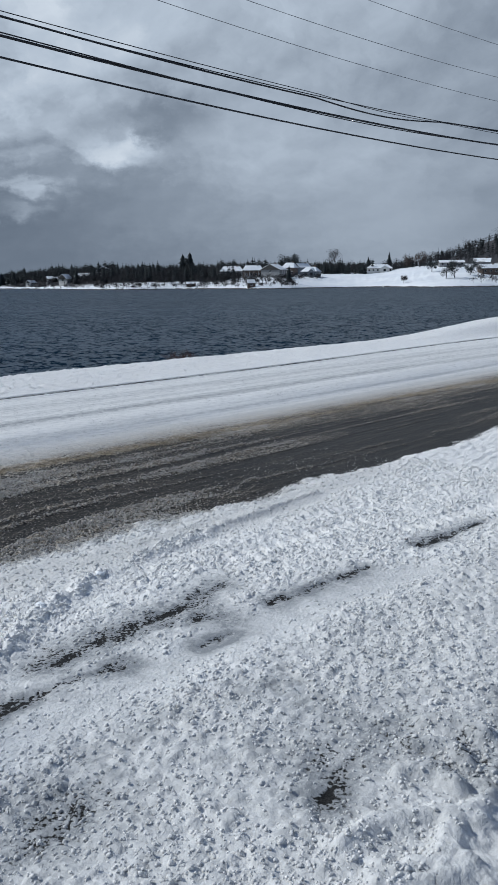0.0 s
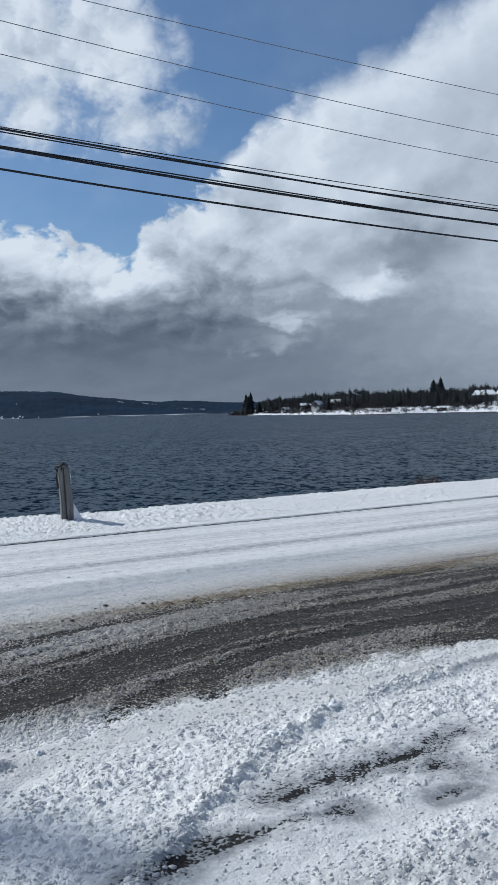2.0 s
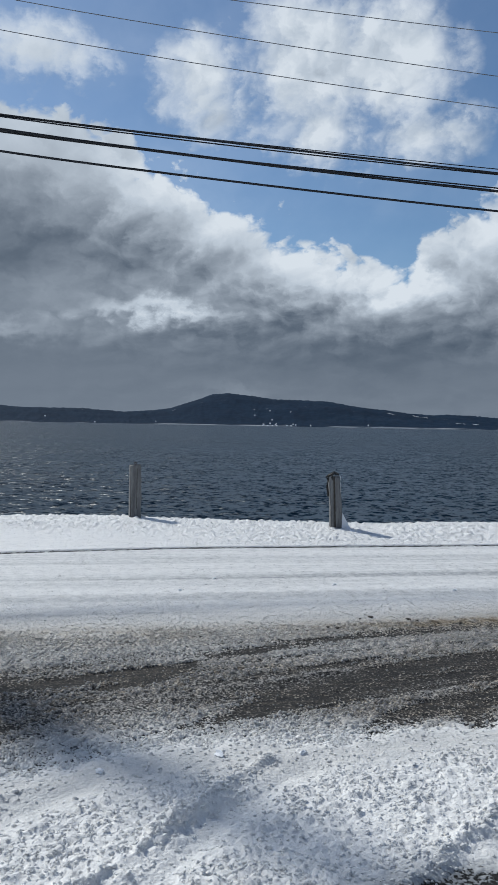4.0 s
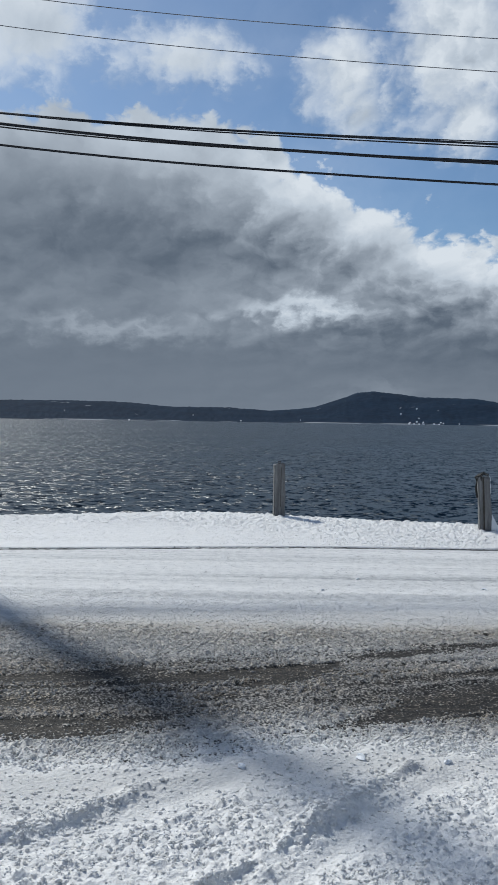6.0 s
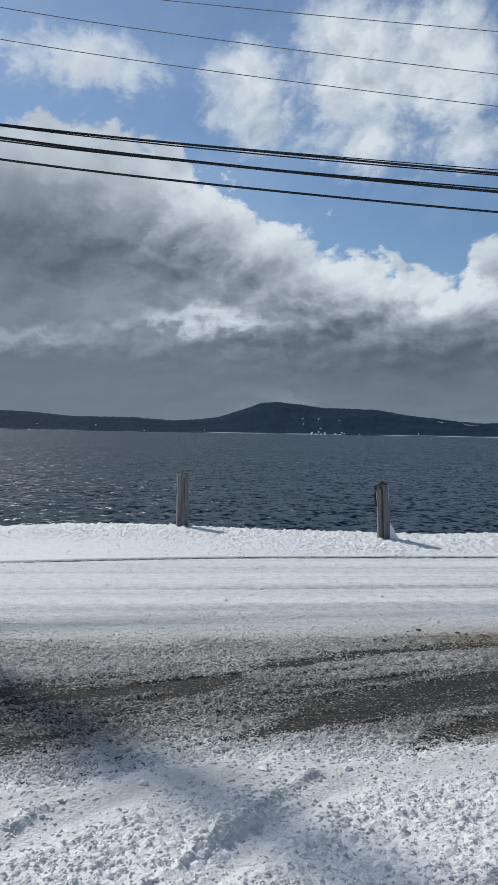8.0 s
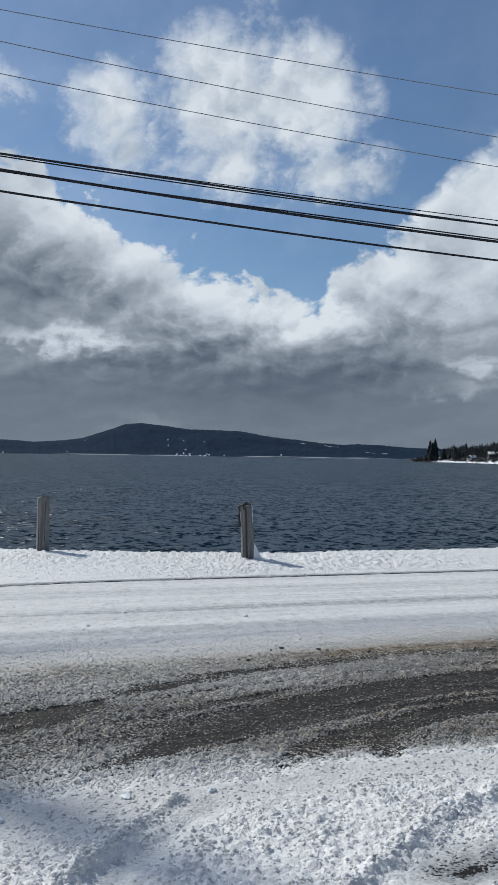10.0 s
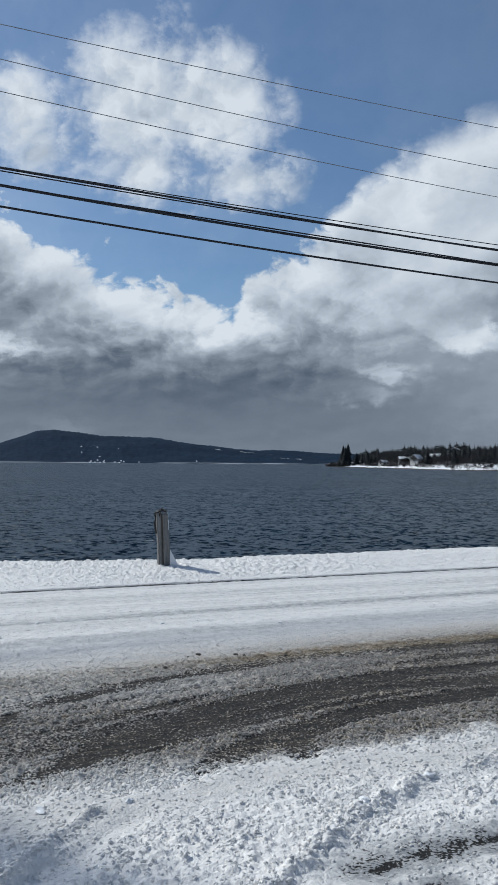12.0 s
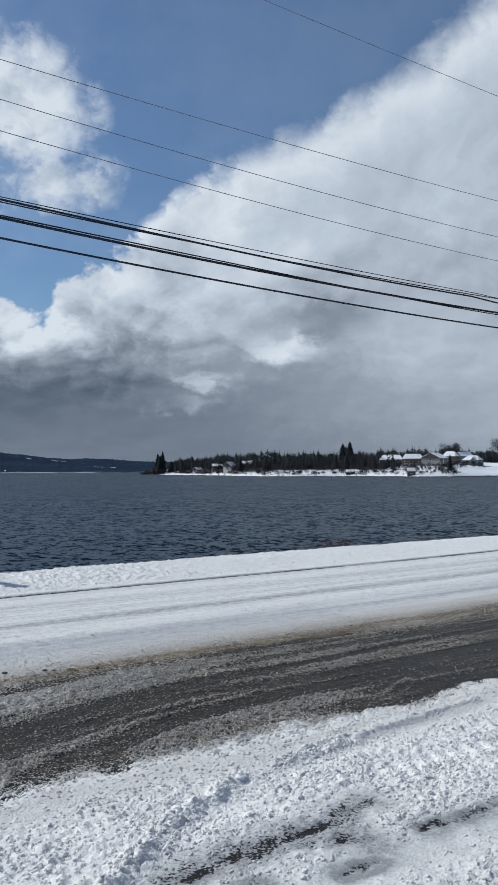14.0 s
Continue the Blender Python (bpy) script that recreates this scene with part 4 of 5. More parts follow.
strew("spruce_wood", SPRUCES, scatter(700, 29.5, 37, 50, 240, (0.55, 0.95), 1) + scatter(1000, 36.2, 45, 40, 240, (0.42, 0.82), 12) + scatter(950, 44, 54.5, 100, 300, (0.48, 0.88), 2) + scatter(16, 27.5, 28.4, 20, 90, (0.3, 0.6), 42)
      + scatter(120, 54, 58, 160, 300, (0.4, 0.75), 22) + scatter(230, 58.2, 76, 220, 460, (0.6, 1.0), 3) + scatter(46, 28.0, 30.8, 12, 130, (0.45, 0.95), 4),
      NEEDLES, "dark spruce wood behind the shore houses", "spruce wood")
strew("bare_wood", BARES, scatter(190, 30, 37, 20, 160, (0.5, 1.1), 5) + scatter(300, 36.2, 45.5, 25, 150, (0.5, 1.05), 15) + scatter(90, 44, 54, 95, 260, (0.6, 1.05), 6) + scatter(330, 57.8, 76, 140, 460, (0.8, 1.4), 7)
      + scatter(30, 60.5, 70, 40, 120, (0.7, 1.1), 17) + scatter(34, 43.2, 49.6, 14, 58, (0.35, 0.75), 27) + scatter(170, 50, 58, 120, 210, (0.5, 0.95), 37) + scatter(60, 30.5, 37, 8, 60, (0.4, 0.8), 28), BARK, "leafless grey brown trees on the cape", "bare trees")
strew("shore_scrub", SHRUBS, scatter(170, 42.5, 49.2, 4, 48, (0.45, 1.0), 8) + scatter(230, 30, 43, 5, 60, (0.5, 1.2), 9) + scatter(150, 30, 43, 2, 14, (0.35, 0.8), 39) + scatter(60, 60.5, 72, 6, 60, (0.7, 1.4), 10) + scatter(60, 47.5, 51, 40, 75, (0.6, 1.1), 18) + scatter(40, 27.3, 28.5, 3, 60, (0.6, 1.3), 43),
      BARK, "tangled brown scrub along the far shore", "scrub")


def lone_conifer(name, a, back, height, spread, seed, label):
    p = spot(a, float(shore_range(np.array([a]))[0]) + back)
    top = empty(name, Matrix.Translation(p), label, "tree")
    tube_part("trunk", [(0, 0, -0.4), (0, 0, height * 0.5), (0, 0, height * 0.92)], [height * 0.018, height * 0.012, 0.03], BARK, top)
    v, f = conifer_arrays(height, spread, seed, 15, 9)
    sheet("crown", v, f, NEEDLES, top)


def lone_bare(name, a, back, height, spread, seed, label, depth=5, split=3, mat=None, thick=0.03):
    p = spot(a, float(shore_range(np.array([a]))[0]) + back)
    top = empty(name, Matrix.Translation(p), label, "tree")
    tube_part("trunk", [(0, 0, -0.4), (0, 0, height * 0.36)], [height * 0.022, height * 0.017], BARK, top)
    v, f = bare_arrays(height, spread, seed, depth, split, thick)
    sheet("crown", v, f, mat or BARK, top)


lone_conifer("spruce", 55.5, 150, 12.5, 2.6, 402, "tall dark spruce behind the ranch house")
lone_conifer("spruce", 54.1, 150, 10.5, 2.6, 403, "dark broad spruce behind the ranch house")
lone_conifer("spruce", 41.9, 130, 15.5, 5.0, 405, "clump of tall dark spruce in the wood")
lone_conifer("spruce", 41.4, 132, 14.0, 5.0, 406, "clump of tall dark spruce in the wood")
lone_conifer("spruce", 28.75, 30, 20.0, 5.2, 407, "dark spruce at the tip of the cape")
lone_conifer("spruce", 28.42, 32, 18.5, 5.0, 408, "dark spruce at the tip of the cape")
lone_conifer("spruce", 28.58, 26, 17.0, 5.0, 428, "dark spruce at the tip of the cape")
lone_conifer("spruce", 29.35, 40, 10.5, 4.0, 429, "lower dark spruce near the tip of the cape")
lone_conifer("spruce", 30.1, 40, 11.0, 4.0, 430, "lower dark spruce near the tip of the cape")
lone_conifer("spruce", 34.2, 30, 9.5, 3.2, 409, "dark spruce beside a white house")
lone_conifer("spruce", 36.0, 34, 9.0, 3.0, 410, "dark spruce on the snowy shore")
lone_conifer("spruce", 48.7, 22, 9.0, 2.2, 411, "dark pointed spruce before the houses")


def lone_clump(name, a, back, height, spread, seed, label, mat, twigs, low=0.25):
    """A tree with a trunk and a broad, lobed, uneven crown."""
    p = spot(a, float(shore_range(np.array([a]))[0]) + back)
    top = empty(name, Matrix.Translation(p), label, "tree")
    tube_part("trunk", [(0, 0, -0.4), (0, 0, height * 0.4)], [height * 0.03, height * 0.022], BARK, top)
    v, f = twiggy_arrays(height, spread, seed, twigs, low)
    sheet("crown", v, f, mat, top)


lone_clump("pine_tree", 58.35, 75, 9.5, 2.8, 412, "dark open pine on the snowy field", NEEDLES, 1500)
lone_clump("pine_tree", 59.3, 35, 9.5, 4.6, 413, "low dark broad evergreen on the snowy field", NEEDLES, 2000)
lone_clump("pine_tree", 59.85, 40, 9.0, 4.4, 414, "low dark broad evergreen on the snowy field", NEEDLES, 2000)
lone_clump("pine_tree", 60.85, 55, 8.5, 4.0, 415, "dark evergreen before a grey house", NEEDLES, 2200)
lone_clump("small_round_tree", 56.5, 14, 4.4, 2.0, 416, "small round dark tree alone on the snowy field", BARK, 900, 0.35)
lone_clump("bare_tree", 51.7, 118, 17.0, 6.2, 401, "tall leafless tree with a wide fan crown", BARK, 1900, 0.6)
lone_clump("maple_tree", 56.75, 125, 10.5, 6.0, 404, "broad reddish brown leafless maple on the snowy lawn", MAPLE, 2600)
lone_clump("maple_tree", 57.5, 130, 10.0, 5.5, 424, "broad reddish brown leafless maple on the snowy lawn", MAPLE, 2400)
lone_clump("pine_tree", 49.0, 105, 14.5, 5.0, 425, "tall dark pine behind the houses", NEEDLES, 4200, 0.35)
lone_clump("pine_tree", 48.3, 108, 13.0, 5.0, 426, "tall dark pine behind the houses", NEEDLES, 4200, 0.35)
lone_clump("pine_tree", 41.75, 95, 13.0, 4.2, 427, "tall dark pine in the wood", NEEDLES, 2400)

def waterline_rocks():
    """Dark wet stones where the far shore meets the bay."""
    r = random.Random(91)
    v, f = [], []
    for _ in range(1500):
        a = r.uniform(28, 70)
        p = spot(a, float(shore_range(np.array([a]))[0]) + r.uniform(-0.8, 0.8))
        w, d, h = r.uniform(0.3, 1.3), r.uniform(0.3, 0.8), r.uniform(0.15, 0.55)
        k = len(v)
        for ux, uy, uz in ((-1, -1, -1), (1, -1, -1), (1, 1, -1), (-1, 1, -1), (-0.5, -0.5, 1), (0.6, -0.4, 1), (0.4, 0.6, 1), (-0.6, 0.4, 1)):
            v.append((p[0] + ux * w * r.uniform(0.7, 1.2), p[1] + uy * d * r.uniform(0.7, 1.2), WATER + uz * h * r.uniform(0.6, 1.2)))
        f += [(k + i, k + j, k + m, k + o) for i, j, m, o in ((0, 1, 5, 4), (1, 2, 6, 5), (2, 3, 7, 6), (3, 0, 4, 7), (4, 5, 6, 7))]
    tagged(sheet("shore_rocks", v, f, DIRT), "dark wet stones along the far waterline", "rocks", kind="stuff")


waterline_rocks()

# ---- houses ----


def siding(name, c):
    return plain(name, tuple(0.82 * v for v in c), c, 0.6, 0.7, bump=0.3, dist=0.02, stretch=(0.3, 0.3, 6))


WALLS = {"white": siding("white_clapboard", (0.62, 0.62, 0.60)), "grey": siding("grey_clapboard", (0.24, 0.25, 0.26)), "brown": siding("brown_shingle", (0.12, 0.085, 0.065)),
         "blue": siding("slate_blue_siding", (0.14, 0.17, 0.20)), "tan": siding("tan_siding", (0.34, 0.30, 0.25))}
ROOF_EDGE = plain("dark_roof_edge", (0.03, 0.03, 0.032), (0.07, 0.068, 0.066), 2, 0.85)


def prism(bm, w, d, z0, z1, over=0.0, hip=0.0):
    """A roof's prism with its ridge along x; hip: how far the ridge stops short of the ends."""
    c = [(-w / 2 - over, -d / 2 - over, z0), (w / 2 + over, -d / 2 - over, z0), (w / 2 + over, d / 2 + over, z0), (-w / 2 - over, d / 2 + over, z0), (hip - w / 2 - over, 0, z1), (w / 2 + over - hip, 0, z1)]
    vs = [bm.verts.new(p) for p in c]
    for q in ((0, 1, 5, 4), (2, 3, 4, 5), (0, 4, 3), (1, 2, 5), (3, 2, 1, 0)):
        bm.faces.new([vs[i] for i in q])
    return bm


def front_gable(x, w, d, h, roof, out):
    """A gable that looks out of a roof's front slope, with its ridge along y."""
    bm = bmesh.new()
    y0 = -d / 2 - out
    c = [(x - w / 2, y0, h), (x + w / 2, y0, h), (x, y0, h + roof), (x - w / 2, 0, h), (x + w / 2, 0, h), (x, 0, h + roof)]
    vs = [bm.verts.new(p) for p in c]
    for q in ((0, 1, 2), (1, 4, 5, 2), (3, 0, 2, 5), (0, 3, 4, 1), (4, 3, 5)):
        bm.faces.new([vs[i] for i in q])
    return bm


def house(a, back, w, d, h, roof, wall, turn, label, windows=3, floors=1, chimney=True, porch=False, hip=0.0, gable=None):
    """A gabled house: walls, snowy roof on dark eaves, windows with frames and sills, a door and a chimney."""
    p = spot(a, float(shore_range(np.array([a]))[0]) + back)
    top = empty("house", Matrix.Translation(p) @ pose(0, 0, 0, 0, 0, -a + turn), label, "house")
    mat = WALLS[wall]
    body = part("wall", prism(box(bmesh.new(), -w / 2, -d / 2, -1.5, w / 2, d / 2, h), w, d, h, h + roof, 0.0, hip), mat, top)
    rf = part("roof", prism(bmesh.new(), w, d, h - 0.05, h + roof + 0.28, 0.45, hip), ROOF_SNOW, top, "roof under snow")
    rf.location.z = 0.06
    part("eaves", prism(bmesh.new(), w, d, h - 0.22, h + roof + 0.12, 0.5, hip), ROOF_EDGE, top)
    if gable is not None:
        wide = w * 0.34
        part("gable_wall", box(bmesh.new(), gable - wide / 2, -d / 2 - 1.2, -1.0, gable + wide / 2, -d / 2 + 0.1, h + 0.02), mat, top)
        part("gable_roof", front_gable(gable, wide + 0.9, d, h - 0.02, roof * 0.85, 1.7), ROOF_SNOW, top, "snowy gable roof")
        part("gable_front", front_gable(gable, wide + 0.2, d, h, roof * 0.62, 1.74), mat, top)
        part("gable_window", box(bmesh.new(), gable - 0.8, -d / 2 - 1.28, 0.8, gable + 0.8, -d / 2 - 1.18, 2.3), GLASS, top)
    if chimney:
        part("chimney", box(bmesh.new(), w * 0.22, -0.35, h + roof * 0.4, w * 0.22 + 0.8, 0.35, h + roof + 1.1, 0.05), WALLS["brown"], top)
    for fl in range(floors):
        z = 0.9 + fl * 2.6
        for i in range(windows):
            x = -w / 2 + w * (i + 0.5) / windows
            fr = part("window", box(bmesh.new(), x - 0.65, -d / 2 - 0.06, z, x + 0.65, -d / 2 + 0.02, z + 1.3, 0.03), TRIM, top)
            part("pane", box(bmesh.new(), x - 0.55, -d / 2 - 0.09, z + 0.1, x + 0.55, -d / 2 - 0.05, z + 1.2), GLASS, fr)
            part("sill", box(bmesh.new(), x - 0.75, -d / 2 - 0.16, z - 0.1, x + 0.75, -d / 2 + 0.02, z), TRIM, fr)
    for side in (-1, 1):
        fr = part("window", box(bmesh.new(), side * w / 2 - 0.05, -0.6, h - 1.6, side * w / 2 + 0.05, 0.6, h - 0.3, 0.03), TRIM, top)
        part("pane", box(bmesh.new(), side * w / 2 - 0.08, -0.5, h - 1.5, side * w / 2 + 0.08, 0.5, h - 0.4), GLASS, fr)
    part("door", box(bmesh.new(), w * 0.5 / windows - 0.5, -d / 2 - 0.05, 0, w * 0.5 / windows + 0.5, -d / 2 + 0.02, 2.05, 0.02), WALLS["brown"], top)
    if porch:
        part("porch_deck", box(bmesh.new(), -w / 2, -d / 2 - 2.2, 0.1, w / 2, -d / 2 - 0.1, 0.35, 0.03), WALLS["grey"], top)
        for i in range(5):
            x = -w / 2 + 0.15 + (w - 0.3) * i / 4
            part("porch_post", box(bmesh.new(), x - 0.08, -d / 2 - 2.15, 0.35, x + 0.08, -d / 2 - 1.99, h - 0.2), TRIM, top)
        part("porch_roof", box(bmesh.new(), -w / 2 - 0.2, -d / 2 - 2.4, h - 0.2, w / 2 + 0.2, -d / 2, h + 0.1, 0.05), ROOF_SNOW, top)
    return top


house(31.2, 24, 7, 5, 2.0, 1.8, "white", 50, "small white gabled cottage near the shore", 2)
house(32.6, 50, 8, 6, 2.4, 1.7, "grey", 10, "low grey cottage with a snowy roof")
house(33.45, 30, 6.0, 7, 3.6, 3.0, "white", 50, "tall white house near the shore", 2, 1)
house(34.6, 62, 9, 7, 2.6, 2.0, "grey", -15, "grey house half hidden by dark spruce")
house(36.05, 92, 8.5, 11, 3.6, 3.4, "white", 78, "white house with a broad gable in the wood", 3)
house(44.75, 62, 13, 8, 3.8, 2.6, "grey", -6, "grey house with a long snowy roof and porch", 5, 1, True, True, 2.0)
house(46.2, 68, 11, 8, 3.8, 2.5, "brown", 6, "brown house with a long snowy roof and porch", 4, 1, True, True, 1.6)
house(47.65, 62, 9, 12, 4.4, 2.8, "grey", 62, "grey house with a broad snowy gable", 4, 1, True, True)
house(48.75, 84, 8, 8, 4.4, 2.8, "brown", -18, "brown house with a steep snowy roof", hip=2.0)
house(49.6, 96, 8, 8, 4.2, 2.4, "blue", 30, "slate blue house with a gable")
house(50.2, 66, 10, 8, 3.0, 2.6, "blue", -20, "low slate blue house with a snowy roof", 4, hip=2.6, gable=2.2)
house(54.85, 112, 17, 9, 2.8, 2.4, "white", 4, "long white ranch house above the snowy field", 6, 1, True, False, 3.5, 3.2)
house(59.6, 118, 15, 8, 2.4, 1.2, "grey", 10, "long low grey building with a flat snowy roof", 5)
house(61.6, 105, 10, 7, 3.2, 2.2, "grey", -8, "grey house among bare trees")
house(62.0, 62, 10, 8, 3.0, 2.0, "brown", 22, "brown shingled house among bare trees")
house(46.05, 5, 3.4, 3.0, 2.0, 1.5, "brown", 12, "small dark boathouse at the edge of the water", 1, 1, False)
house(41.9, 8, 4.5, 3.5, 1.5, 0.9, "brown", 5, "low dark shed on the far shore", 1, 1, False)

# ---- posts on the bank ----


def ground_at(x, y):
    return float(ground_shape(np.array([x, y * 0 + x]), np.array([y, y]))[0][0])


def post_shaft(bm, w, d, h, seed):
    """A squared timber with worn edges, a chipped top and long drying cracks."""
    r = random.Random(seed)
    box(bm, -w / 2, -d / 2, -0.35, w / 2, d / 2, h, 0.016)
    bmesh.ops.subdivide_edges(bm, edges=[e for e in bm.edges if abs(e.verts[0].co.z - e.verts[1].co.z) > 0.5], cuts=9)
    for v in bm.verts:
        v.co.x += r.gauss(0, 0.003) + 0.004 * math.sin(v.co.z * 7)
        v.co.y += r.gauss(0, 0.003)
        if v.co.z > h - 0.03:
            v.co.z += r.gauss(-0.004, 0.007)
    return bm


def plain_post(x, y, w, h):
    top = empty("wooden_post", pose(x, y, ground_at(x, y), 0, 0.2, 7), "weathered grey squared timber post on the snow bank", "post", "posts along the bank")
    part("shaft", post_shaft(bmesh.new(), w, w, h, 3), WOOD_GREY, top)
    part("crack", box(bmesh.new(), 0.012, -w / 2 - 0.003, 0.12, 0.020, -w / 2 + 0.01, h - 0.06), WOOD_DARK, top)
    ring = [(0.020 * math.cos(t), 0.0, h + 0.014 + 0.020 * math.sin(t)) for t in np.linspace(0, 6.283, 13)]
    tube_part("ring", ring, 0.006, STEEL, top, "small rusty steel ring", 5)


def strapped_post(x, y, w, h):
    top = empty("wooden_post", pose(x, y, ground_at(x, y), 0, -2.4, -6), "split grey timber post with black straps over its top", "post", "posts along the bank")
    part("shaft", post_shaft(bmesh.new(), w, w, h, 4), WOOD_GREY, top)
    part("crack", box(bmesh.new(), -0.030, -w / 2 - 0.004, 0.0, -0.006, -w / 2 + 0.012, h - 0.02, 0.003), WOOD_DARK, top)
    r = random.Random(8)
    for i in range(8):
        a = r.uniform(2.0, 5.4)
        reach = w * r.uniform(0.30, 0.52)
        drop = r.uniform(0.03, 0.10) if i else 0.30
        ca, sa = (math.cos(a), math.sin(a)) if i else (-0.96, -0.28)
        pts = [(-ca * 0.07, -sa * 0.07, h + 0.015), (0, 0, h + 0.03 + 0.012 * i % 0.03), (ca * reach, sa * reach, h + 0.008), (ca * (reach + 0.035), sa * (reach + 0.035), h - drop * 0.5), (ca * (reach + 0.02), sa * (reach + 0.02), h - drop)]
        tube_part("strap", pts, 0.012 if i else 0.016, KELP, top, "black hanging strap", 5)
    bm = bmesh.new()
    vs = [bm.verts.new(c) for c in ((w / 2 - 0.01, -w / 2, -0.05), (w / 2 + 0.13, -w / 2 - 0.02, -0.05), (w / 2 + 0.12, w / 2, -0.05), (w / 2 - 0.01, w / 2 + 0.05, -0.05), (w / 2 - 0.01, -w * 0.3, 0.26), (w / 2 - 0.01, w * 0.3, 0.24), (w / 2 + 0.035, 0, 0.17))]
    bmesh.ops.convex_hull(bm, input=vs)
    bmesh.ops.bevel(bm, geom=bm.edges[:], offset=0.012, segments=2, affect="EDGES")
    part("snow_wedge", bm, SNOW, top, "wind packed snow against the post")
    for z, s in ((0.52, 0.05), (0.60, 0.06), (0.70, 0.045), (0.44, 0.03)):
        bm = bmesh.new()
        bmesh.ops.create_icosphere(bm, subdivisions=2, radius=0.5)
        for v in bm.verts:
            v.co = (w / 2 + v.co.x * 0.022, v.co.y * 0.10, z + v.co.z * s * 2)
        part("snow_crust", bm, SNOW, top)


plain_post(0.38, 12.72, 0.172, 0.80)
strapped_post(3.25, 11.45, 0.165, 0.745)

# ---- overhead lines ----
POLE_A, POLE_B, LINE_Y = -6.6, 37.0, 12.45


def pole(x, y):
    top = empty("utility_pole", pose(x, y, 0.0), "tall brown wooden utility pole beside the bay", "utility pole", "poles along the road")
    tube_part("shaft", [(0, 0, -1.0), (0, 0, 5.0), (0, 0, 11.0)], [0.21, 0.19, 0.16], POLE_WOOD, top, sides=14)
    part("crossarm", box(bmesh.new(), -0.06, -0.7, 9.0, 0.06, 0.7, 9.12, 0.01), POLE_WOOD, top)
    for yy, zz in ((0.0, 10.75), (-0.6, 8.42), (0.6, 8.42)):
        tube_part("insulator", [(0, yy, zz - 0.16), (0, yy, zz - 0.08), (0, yy, zz)], [0.05, 0.065, 0.03], STEEL, top, sides=8)
    for z in (5.85, 6.2, 6.4):
        part("bracket", box(bmesh.new(), -0.05, -0.22, z - 0.05, 0.05, 0.0, z + 0.03, 0.006), STEEL, top)
    return top


pole(POLE_A, LINE_Y + 0.12)
pole(POLE_B, LINE_Y + 0.12)


def span(name, a, b, c, radius, mat, label, companions=()):
    """A cable along x from pole to pole, sagging as a x² + b x + c; companions wind or hang beside it."""
    xs = np.concatenate([np.arange(-70, POLE_A, 4.0), np.linspace(POLE_A, POLE_B, 60)])
    z_a = (a + 0.004) * POLE_A ** 2 + b * POLE_A + c

    def z(x):
        if x < POLE_A:
            s = (x - POLE_A) / (-63.4)
            return z_a - 4 * 1.0 * s * (1 - s)
        return a * x * x + b * x + c + 0.004 * min(x, 0) ** 2

    top = empty(name, pose(0, 0, 0), label, "cable", "overhead cables")
    tube_part("cable", [(x, LINE_Y, z(x)) for x in xs], radius, mat, top, sides=6)
    for off, turn, rad, lag, slack in companions:
        pts = [(x, LINE_Y + off * math.cos(x / turn + lag), z(x) + off * math.sin(x / turn + lag) - (slack * math.sin(math.pi * (x - 15.0) / 5.6) if 15.0 < x < 20.6 else 0)) for x in np.linspace(POLE_A, POLE_B, 140)]
        tube_part("lashed_cable", pts, rad, mat, top, sides=5)


span("telephone_cable", 0.00186, -0.0572, 5.424, 0.017, CABLE, "single black telephone cable over the bank")
span("cable_bundle", 0.00204, -0.0573, 5.740, 0.022, CABLE, "black bundle of lashed cables over the bank", ((0.046, 3.4, 0.012, 0.0, 0.0),))
span("cable_bundle", 0.00186, -0.0460, 5.945, 0.010, CABLE, "black bundle of lashed cables with a slack stretch", ((0.042, 4.0, 0.018, 1.4, 0.12), (0.085, 7.5, 0.008, 0.9, 0.06)))
span("power_wire", 0.00227, -0.0711, 7.154, 0.006, WIRE, "thin grey power wire high over the bank")
span("power_wire", 0.0024, -0.0666, 7.632, 0.006, WIRE, "thin grey power wire high over the bank")
span("power_wire", 0.00138, -0.0260, 8.118, 0.006, WIRE, "thin grey power wire high over the bank")
span("power_wire", 0.0007, -0.0250, 10.85, 0.006, WIRE, "thin grey power wire at the top of the poles")

# ---- small things by the road ----


def roadside_bush(x, y, h):
    z = ground_at(x, y)
    top = empty("bush", pose(x, y, z - 0.05), "small leafless reddish brown bush behind the snow bank", "bush")
    v, f = bare_arrays(h, 0.8, 55, 4, 5, 0.014, True)
    sheet("branches", v, f, TWIG, top)


roadside_bush(10.9, 12.5, 0.62)


def clod(name, x, y, size, seed, mat, label, group):
    bm = bmesh.new()
    bmesh.ops.create_icosphere(bm, subdivisions=2, radius=size)
    r = random.Random(seed)
    for v in bm.verts:
        v.co = Vector((v.co.x * 1.15, v.co.y * 0.75, v.co.z * 0.5)) * (1 + r.uniform(-0.4, 0.4))
    ob = part(name, bm, mat)
    ob.matrix_basis = pose(x, y, ground_at(x, y) + size * 0.25, 0, 0, r.uniform(0, 360))
    tagged(ob, label, "clod", group)


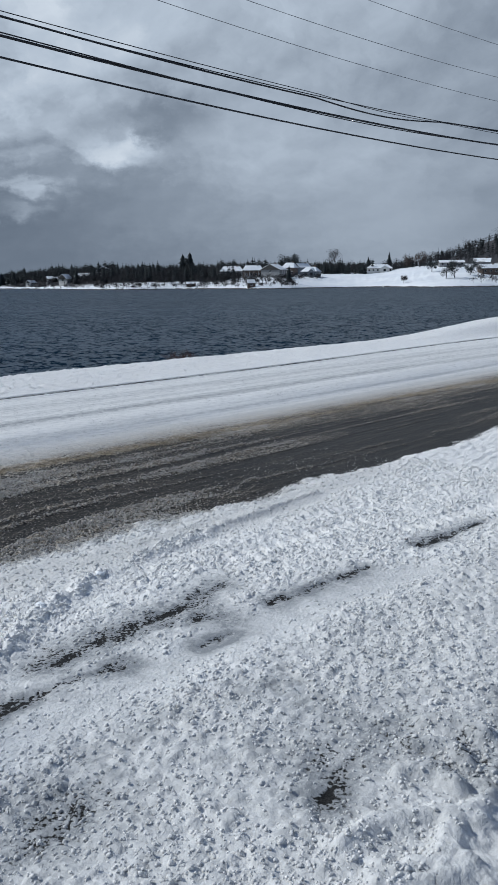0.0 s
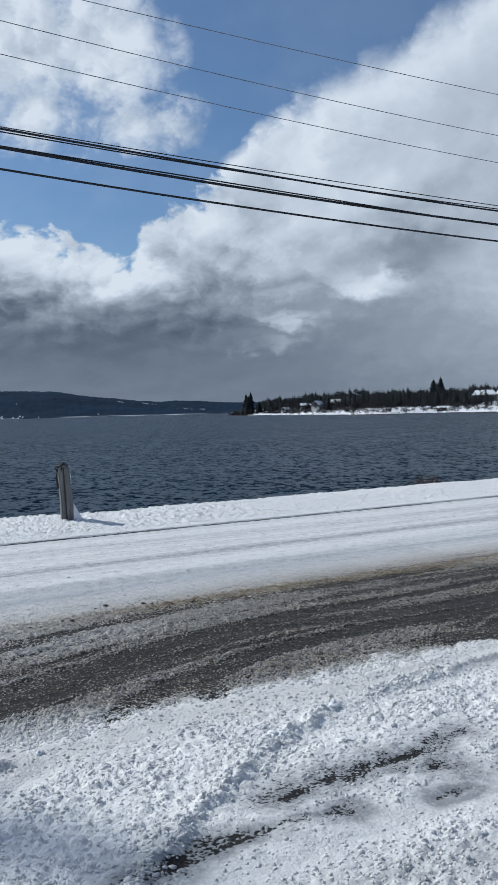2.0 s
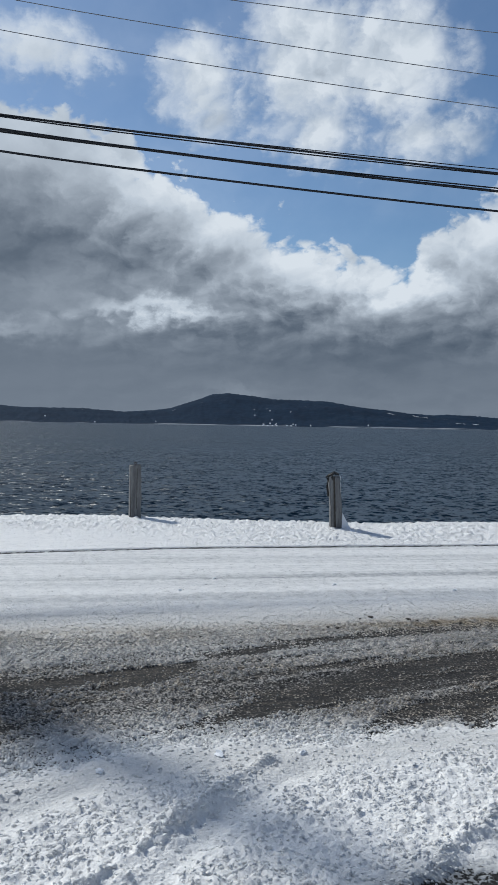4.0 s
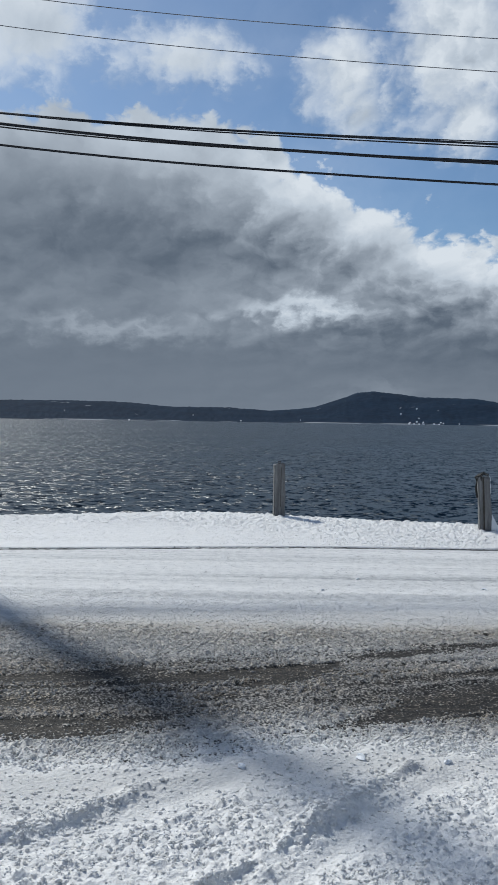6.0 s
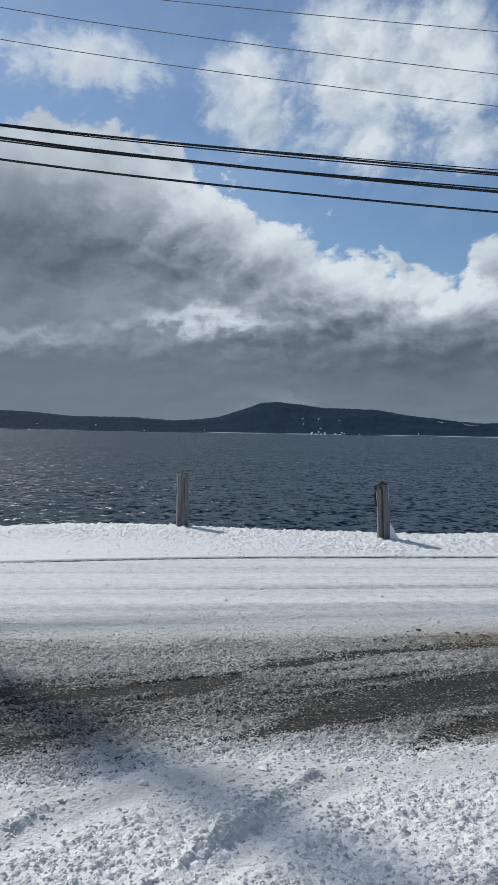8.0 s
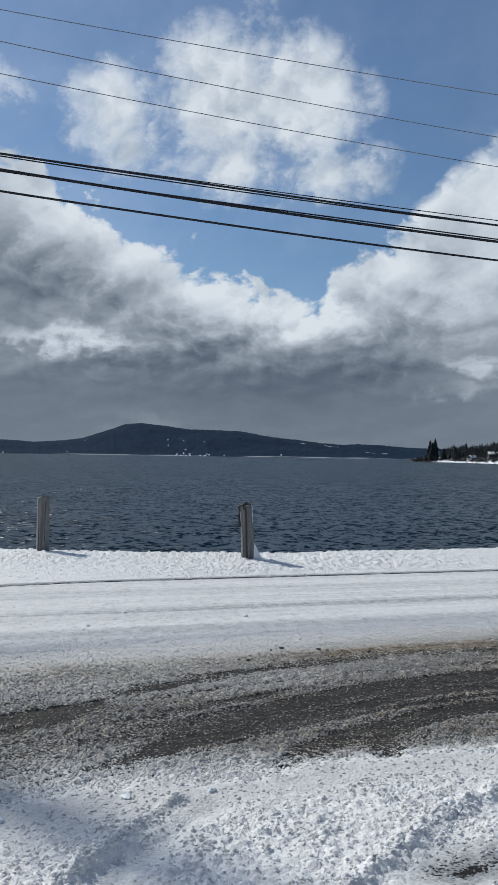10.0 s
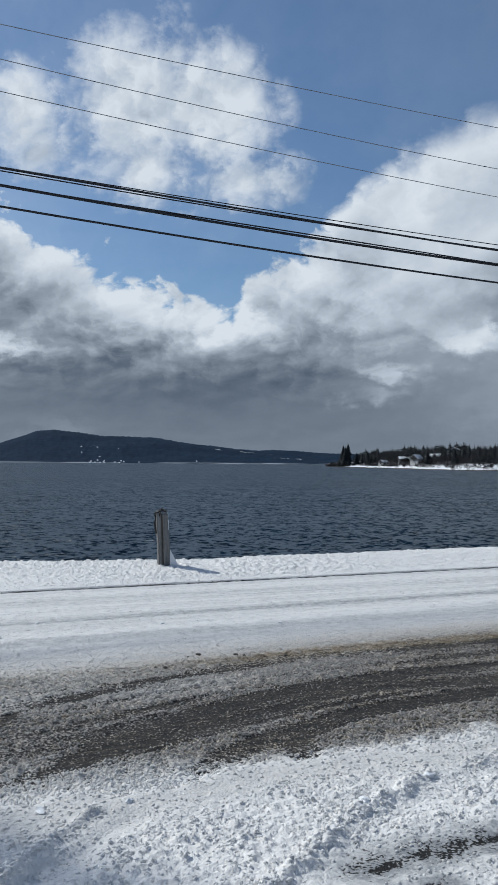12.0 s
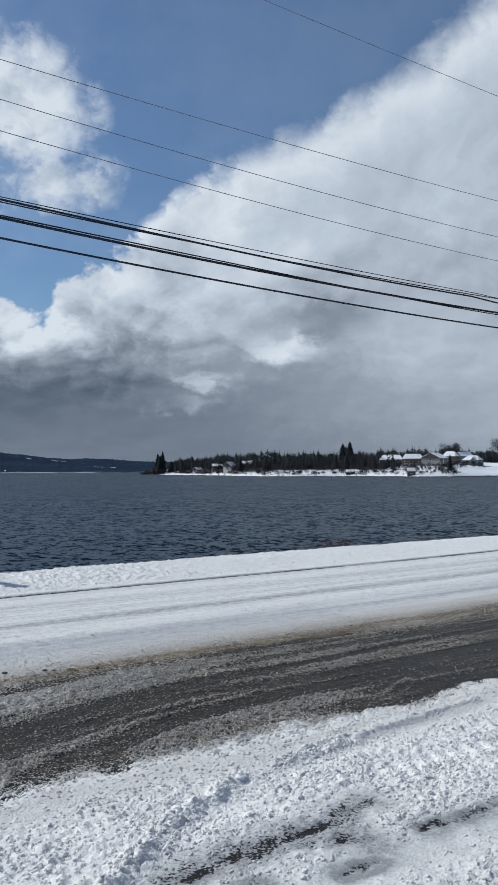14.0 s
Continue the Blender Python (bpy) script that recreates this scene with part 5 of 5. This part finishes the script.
for i, (x, y, s) in enumerate(((2.12, 6.40, 0.019), (2.02, 6.37, 0.012), (2.41, 6.30, 0.021), (2.47, 6.27, 0.015), (2.80, 6.16, 0.018), (1.75, 6.10, 0.018), (1.68, 6.12, 0.014), (1.50, 6.04, 0.016), (1.42, 6.08, 0.012), (4.0, 2.62, 0.010))):
    clod("dirt_clod", x, y, s, i, DIRT, "dark frozen dirt clod on the road", "dirt clods")
for i, (x, y, s) in enumerate(((2.19, 7.75, 0.024), (0.65, 7.62, 0.018), (1.05, 8.2, 0.02), (3.3, 7.4, 0.02), (0.5, 3.75, 0.026), (-0.05, 3.62, 0.022), (0.9, 3.72, 0.02), (1.9, 3.3, 0.028), (2.35, 3.45, 0.026))):
    clod("snow_clod", x, y, s, 40 + i, SNOW, "small loose lump of snow", "snow clods")


def crumbs(name, count, x_range, y_range, sizes, chance, clean, label, round_off=False, lift=0.0, tall=0.7):
    """Loose crumbs that lie thickly where chance, from 0 to 1, says so; clean: without the stains of what lies under them."""
    r = np.random.default_rng(count)
    bm = bmesh.new()
    if round_off:
        bmesh.ops.create_icosphere(bm, subdivisions=1, radius=1.0)
    else:
        bmesh.ops.convex_hull(bm, input=[bm.verts.new(c) for c in ((1, 0.1, 0), (-1, 0, 0.1), (0, 1, 0), (0.1, -1, 0), (0, 0, 1), (0, 0, -1))])
    base = np.array([v.co[:] for v in bm.verts])
    tri = np.array([[v.index for v in f.verts] for f in bm.faces])
    bm.free()
    x = r.uniform(*x_range, count)
    y = y_range[0] + (y_range[1] - y_range[0]) * r.random(count) ** 1.15
    inside = (x > -0.36 * y - 0.5) & (x < 2.05 * y + 1.5)
    x, y = x[inside], y[inside]
    g = ground_shape(x, y)
    keep = r.random(len(x)) < chance(x, y, g)
    x, y, g = x[keep], y[keep], [f[keep] for f in g]
    size = sizes[0] + (sizes[1] - sizes[0]) * r.random(len(x)) ** 2.2
    size = size * np.where(y < 2.1, 0.85, 1.0)
    shape = base[None] * (1 + r.uniform(-0.32, 0.32, (len(x), len(base), 1))) * size[:, None, None] * r.uniform(0.7, 1.25, (len(x), 1, 3)) * (1.1, 1.0, tall)
    v = shape + np.stack([x, y, g[0] + lift * size], 1)[:, None]
    f = tri[None] + (np.arange(len(x)) * len(base))[:, None, None]
    each = {"cover": 1.2 + 0 * x, "stain": g[2] * (0.0 if clean else 0.72), "wet": 0 * x, "ice": g[4] * 0.5, "sand": g[7] * 0.8}
    ob = sheet(name, v.reshape(-1, 3), f.reshape(-1, 3), SNOW_GROUND, smooth=True, fields={k: np.repeat(w, len(base)) for k, w in each.items()})
    tagged(ob, label, "snow", kind="stuff")


crumbs("snow_crumbs", 120000, (-1.6, 6.0), (1.0, 4.1), (0.0035, 0.0125), lambda x, y, g: np.clip(g[8] * ease(g[1], 0.35, 0.8), 0, 1) * (0.35 + 0.65 * ease(layers(x, y, 0.3, 2, 5), 0.35, 0.6)), True, "loose crumbs of snow strewn over the verge", lift=0.05, tall=0.8)
crumbs("slush_crumbs", 190000, (-2.2, 6.0), (3.6, 6.7), (0.0035, 0.0105), lambda x, y, g: (0.02 + 0.98 * ease(g[9], 0.30, 0.72)) * (0.30 + 0.7 * ease(layers(x * 0.3, y, 0.22, 2, 19), 0.36, 0.58)), False, "grey brown crumbs of frozen slush on the road", lift=0.25, tall=0.9)
crumbs("lane_crumbs", 30000, (-2.8, 6.0), (6.1, 7.5), (0.003, 0.0075), lambda x, y, g: g[10] * (1 - g[4]) * (0.2 + 0.8 * ease(-y + 0.6 * layers(x * 0.1, y, 0.3, 2, 4), -8.1, -7.0)), False, "small crumbs of snow on the packed lane", lift=0.1, tall=0.8)
crumbs("bank_crumbs", 26000, (-4.0, 12.0), (10.25, 12.3), (0.004, 0.013), lambda x, y, g: g[6] * ease(g[0], 0.0, 0.05) * (1 - 0.9 * bell(np.hypot((x + 1.8) / 3.0, (y - 10.75) / 0.85), 1)) * (1 - 0.5 * ease(x, 4, 9)), True, "crumbs of snow thrown up on the bank")
crumbs("ridge_lumps", 90000, (-1.6, 3.2), (2.1, 3.9), (0.005, 0.014), lambda x, y, g: 0.6 * g[11] ** 1.5, True, "small lumps of snow pushed up along tyre tracks", True)
